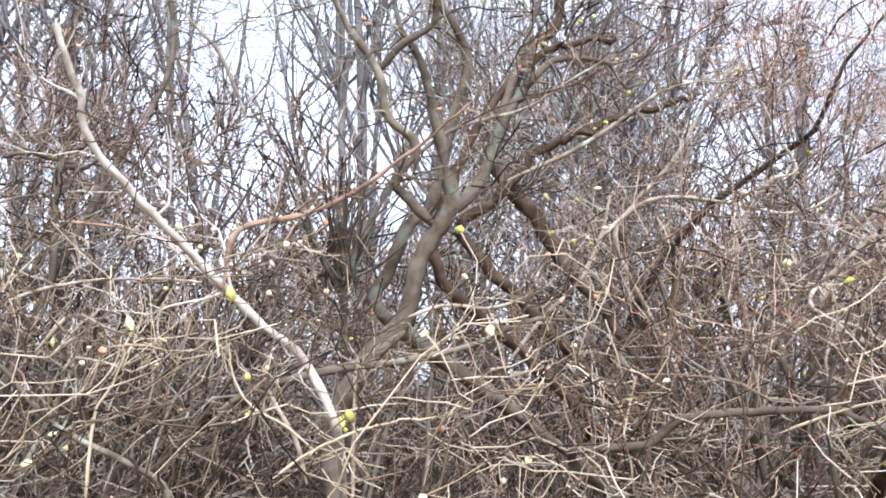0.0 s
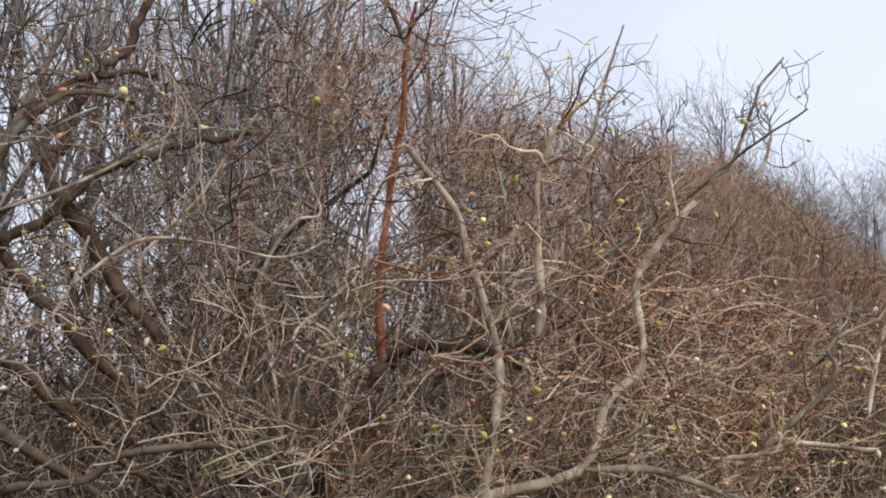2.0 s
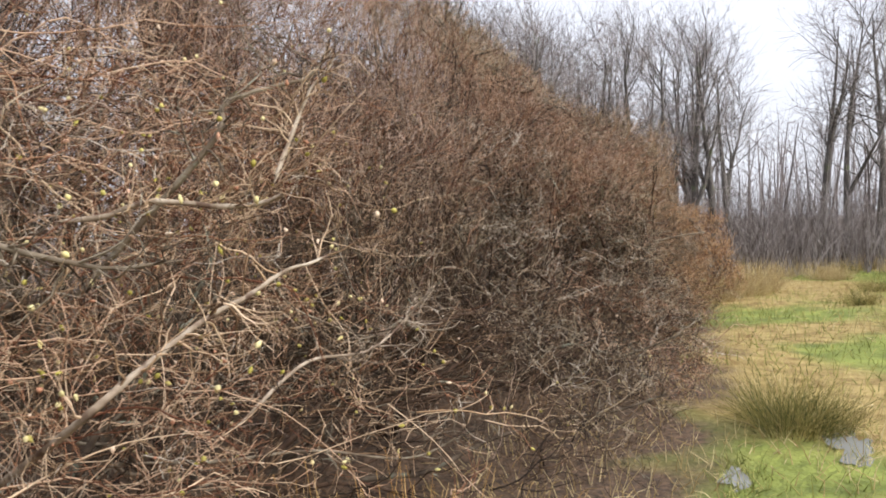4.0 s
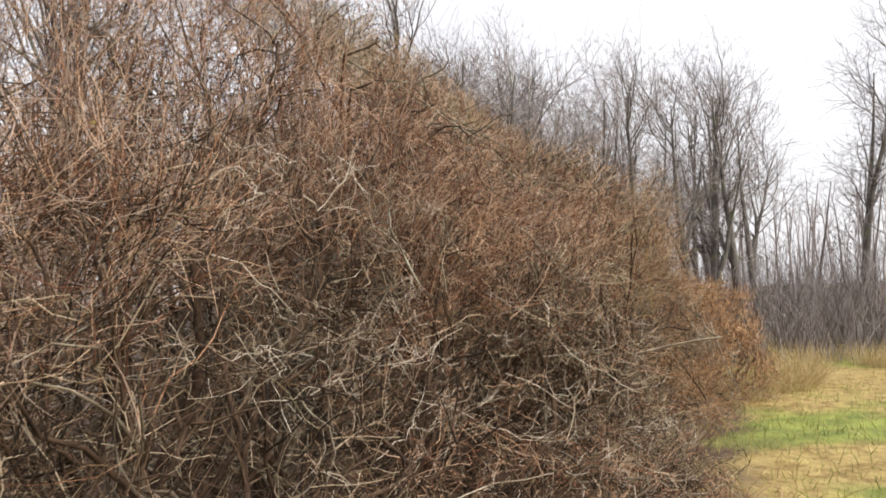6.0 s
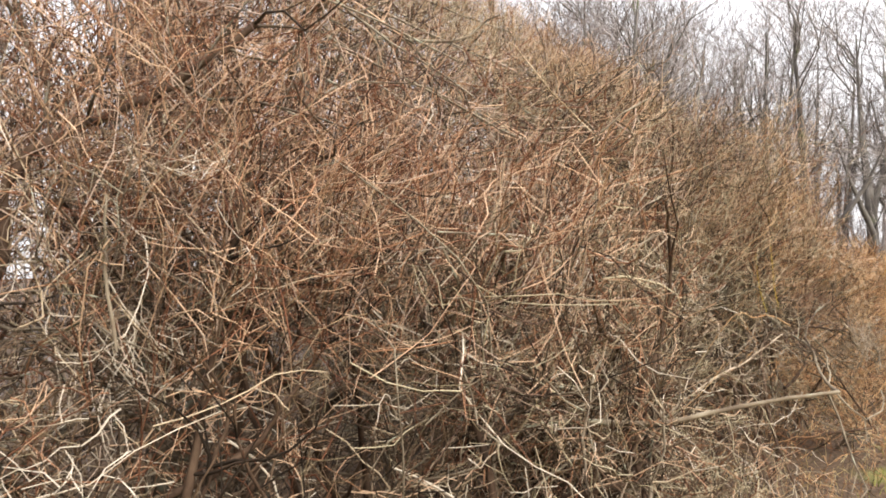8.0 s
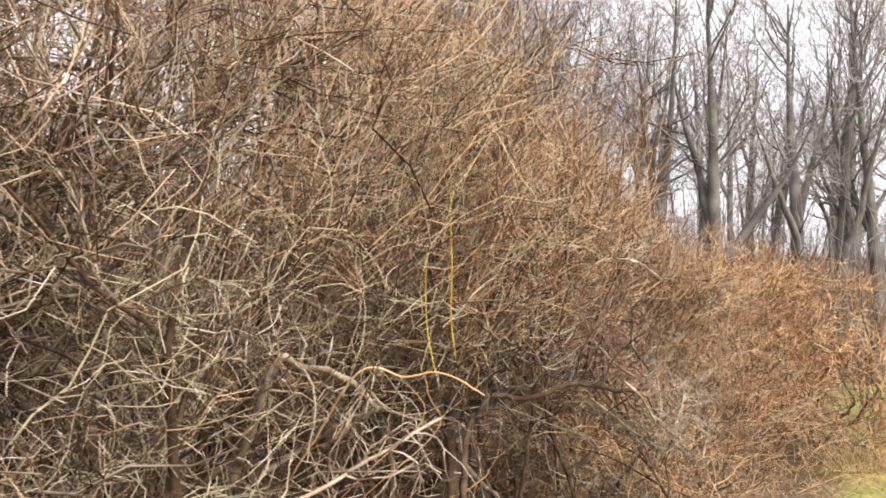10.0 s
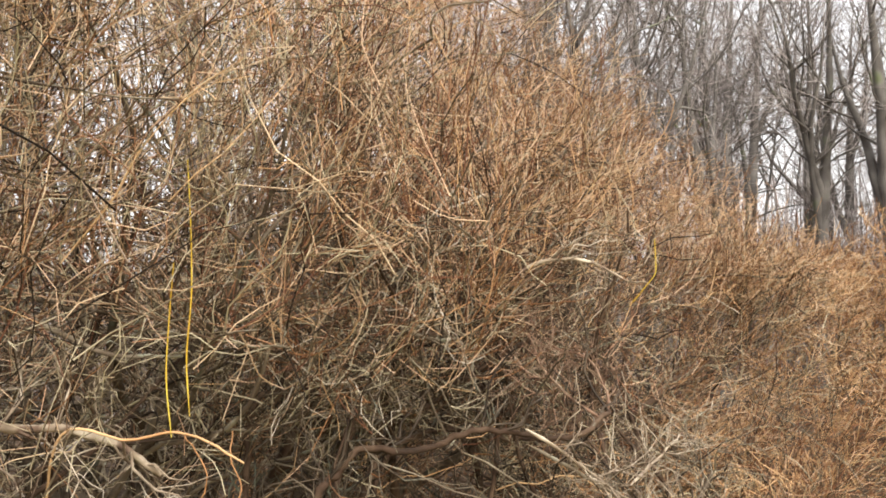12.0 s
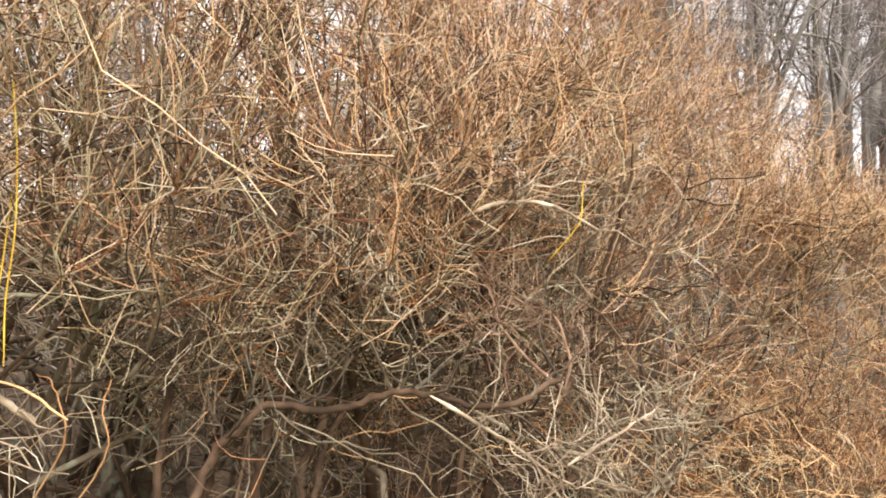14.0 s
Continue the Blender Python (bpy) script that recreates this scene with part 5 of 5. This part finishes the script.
# the depth of the wood: countless thin trunks, one behind the other
n = 560
fx, fy = rng.uniform(26, 52, n), rng.uniform(-34, 18, n)
fx[:220], fy[:220] = rng.uniform(-8, 26, 220), rng.uniform(13, 26, 220)
P, R = bent(rng, np.stack([fx, fy, np.full(n, -0.1)], -1), rng.normal(0, 0.04, (n, 3)) + np.array([0, 0, 1.0]), np.where(fy > 13, rng.uniform(4.6, 6.6, n), rng.uniform(3.0, 4.4, n) + 0.07 * np.clip(fx - 26, 0, 30)), 8, 0.04, 0.03, rng.uniform(0.025, 0.08, n), 0.012)
P2, R2 = sprout(rng, P, R, 4200, 0.25, 1.0, 46, (0.4, 1.3), 3, 0.18, 0.05, 0.013, 0.005)
P3, R3 = sprout(rng, P2, R2, 8000, 0.1, 1.0, 45, (0.3, 0.7), 2, 0.15, 0.04, 0.006, 0.004)
far = mesh_object("far_wood", *join(tubes(P, R, 5), tubes(P2, R2, 3), tubes(P3, R3, 3)), MIST_TWIG, None, "depth of the bare grey wood, thin trunks and branches", "stuff")
far["category"] = "wood"


# brushwood at the foot of the bushes
rng = np.random.default_rng(16)
n = 5400
bx = rng.uniform(-1.5, 13.8, n)
bx[4200:] = rng.uniform(11.6, 15.6, n - 4200)
by = face(bx) - np.interp(bx, [2.5, 4.5, 12, 15, 16], [0, 0.45, 0.5, 0.4, 0.1]) + 0.15 + rng.exponential(0.7, n)
base = np.stack([bx, by, height(bx, by) - 0.02], -1)
W, WR = bent(rng, base, rng.normal(0, 0.6, base.shape) + np.array([0.15, -0.45, 0.8]), rng.uniform(0.3, 1.0, n), 6, 0.46, 0.0, rng.uniform(0.002, 0.007, n), 0.0014)
W, WR = inside(rng, W, WR)
W2, WR2 = inside(rng, *sprout(rng, W, WR, 9000, 0.1, 1.0, 50, (0.08, 0.3), 4, 0.42, 0.03, 0.0022, 0.0013))
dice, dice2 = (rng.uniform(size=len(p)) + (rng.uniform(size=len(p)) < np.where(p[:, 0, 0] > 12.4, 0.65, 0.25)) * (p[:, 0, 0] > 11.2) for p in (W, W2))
# the near-black part paints shade at the foot of the bushes
for word, mat, lo, hi in (("warm pale", WARM_TWIG, 0, 0.12), ("dark brown", SHADE_TWIG, 0.12, 0.72), ("russet", RUSSET, 0.72, 1), ("tan", TAN, 1, 2)):
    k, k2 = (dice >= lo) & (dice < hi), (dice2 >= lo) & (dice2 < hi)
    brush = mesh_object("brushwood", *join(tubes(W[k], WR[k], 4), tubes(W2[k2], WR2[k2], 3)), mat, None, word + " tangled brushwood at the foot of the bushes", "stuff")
    brush["category"] = "brushwood"


# ---- field ----
def blades(rng, x, y, length, radius, bend=0.35, k=3):
    """Grass blades from the ground at x, y."""
    base = np.stack([x, y, height(x, y) - 0.01], -1)
    way = rng.normal(0, bend, base.shape) + np.array([0, 0, 1.0])
    return tubes(*bent(rng, base, way, length, k, 0.2, -0.12, radius, radius * 0.25), 3)


rng = np.random.default_rng(6)
n = 15000
gx = 4.5 + 22 * rng.uniform(0, 1, n) ** 1.5
gy = rng.uniform(-8.5, 0.2, n) + veer(gx)
wave = np.sin(gx * 1.1 + 0.7 * np.sin(gy * 1.7)) * np.cos(gy * 1.3 + np.sin(gx * 0.6)) + rng.normal(0, 0.25, n)
lush = (wave > -0.15) & (gy - veer(gx) < np.where(gx < 9, -1.25, -0.7))
straw = ((wave < 0.1) | (gy - veer(gx) > -1.2)) & ~lush
meadow = mesh_object("grass", *blades(rng, gx[lush], gy[lush], rng.uniform(0.05, 0.16, lush.sum()), rng.uniform(0.003, 0.006, lush.sum())), GRASS, None, "short green wet meadow grass", "stuff")
meadow["category"] = "grass"
dry = mesh_object("dry_grass", *blades(rng, gx[straw], gy[straw], rng.uniform(0.06, 0.2, straw.sum()), rng.uniform(0.002, 0.0045, straw.sum()), 0.5), DRY, None, "bleached dry grass among the green", "stuff")
dry["category"] = "grass"


def tuft(name, label, mat, blades_n, long, spread, seed):
    rng = np.random.default_rng(seed)
    a, r = rng.uniform(0, 6.28, blades_n), spread * np.sqrt(rng.uniform(0, 1, blades_n))
    base = np.stack([r * np.cos(a), r * np.sin(a), np.full(blades_n, -0.02)], -1)
    way = np.stack([np.cos(a) * r / spread * 0.7, np.sin(a) * r / spread * 0.7, np.ones(blades_n)], -1) + rng.normal(0, 0.18, (blades_n, 3))
    P, R = bent(rng, base, way, rng.uniform(0.5, 1.0, blades_n) * long, 4, 0.14, -0.16, rng.uniform(0.0012, 0.0026, blades_n), 0.0008)
    root = tagged(empty(name, 0, 0), label, "grass tuft", name.replace("_", " ") + "s on the field")
    mesh_object("blade_mass", *tubes(P, R, 3), mat, root, "", "stuff")
    return root


sedge = tuft("sedge_tuft", "dark green-brown sedge tuft standing in the wet meadow", SEDGE, 420, 0.5, 0.24, 1)
pale = tuft("straw_tuft", "tall bleached straw-coloured grass tuft at the field edge", DRY, 240, 0.6, 0.22, 2)
orange = tuft("straw_tuft", "orange-brown dead grass clump at the foot of the bushes", GOLD, 260, 0.75, 0.25, 3)
SEDGES = [(7.0, -1.55, 0.85), (7.25, -1.42, 0.75), (7.1, -1.7, 0.7), (9.3, -3.0, 0.8), (12, -2.9, 0.8), (13.5, -4.4, 0.9), (11, -4.6, 0.7), (15.5, -3.4, 0.8), (17, -5.2, 0.9), (14.8, -2.5, 0.7), (18.5, -3.0, 0.8), (20, -4.2, 0.9)]
SEDGES += [(rng.uniform(9, 24), rng.uniform(-9, -2.6), rng.uniform(0.5, 0.9)) for _ in range(9)]
STRAWS = [(16.49, -0.81, 1.1), (16.91, -1.03, 1.0), (17.42, -1.19, 1.1), (16.17, -0.58, 1.0), (15.57, -0.58, 0.9), (18.23, -1.28, 1.0), (19.22, -1.10, 1.0), (20.31, -0.91, 1.0), (21.50, -0.72, 1.1)]
STRAWS += [(rng.uniform(19, 25), rng.uniform(-10, -2.5), rng.uniform(0.6, 1.0)) for _ in range(8)]
STRAWS += [(rng.uniform(19.5, 22.5), rng.uniform(-7, -0.4), rng.uniform(0.6, 1.0)) for _ in range(26)]
for made, spots in ((sedge, SEDGES), (pale, STRAWS), (orange, [(3.5, -0.5, 1.0), (3.65, -0.55, 0.9), (3.35, -0.45, 0.9)])):
    for x, y, s in spots:
        copy_thing(made, Matrix.Translation((x, y, float(height(x, y)))) @ Matrix.Rotation(rng.uniform(0, 6.28), 4, "Z") @ Matrix.Scale(s, 4))
    for o in (*made.children_recursive, made):
        bpy.data.objects.remove(o)

WATER = bpy.data.materials.new("puddle_water")
WATER.use_nodes = True
water = WATER.node_tree.nodes["Principled BSDF"]
# pale base colour stands in for the sky mirrored in the water
water.inputs["Base Color"].default_value = (0.26, 0.265, 0.25, 1)
water.inputs["Roughness"].default_value = 0.14
for x, y, a, b in ((6.75, -1.85, 0.4, 0.13), (6.05, -1.28, 0.24, 0.09), (7.9, -2.3, 0.3, 0.09)):
    t = np.linspace(0, 2 * np.pi, 28, endpoint=False)
    r = 1 + 0.3 * np.sin(2 * t + x) + 0.25 * np.sin(5 * t + 2 * x) + 0.15 * np.sin(9 * t + y)
    edge = np.stack([a * r * np.cos(t), b * r * np.sin(t), np.zeros(28)], -1)
    V = np.concatenate([np.zeros((1, 3)), edge])
    i = np.arange(28)
    pool = mesh_object("puddle", V, np.stack([0 * i, i + 1, (i + 1) % 28 + 1], -1), WATER, None, "shallow rain puddle among the meadow grass", "structure")
    pool["category"] = "puddle"
    pool.location = (x, y, float(height(x, y)) + 0.004)
    n = 160
    t, q = rng.uniform(0, 2 * np.pi, n), rng.uniform(0.55, 1.6, n)
    rim = mesh_object("water_grass", *blades(rng, x + a * q * np.cos(t), y + b * q * np.sin(t), rng.uniform(0.03, 0.12, n), rng.uniform(0.002, 0.004, n), 0.5), GRASS, None, "short grass standing in and round a puddle", "stuff")
    rim["category"] = "grass"
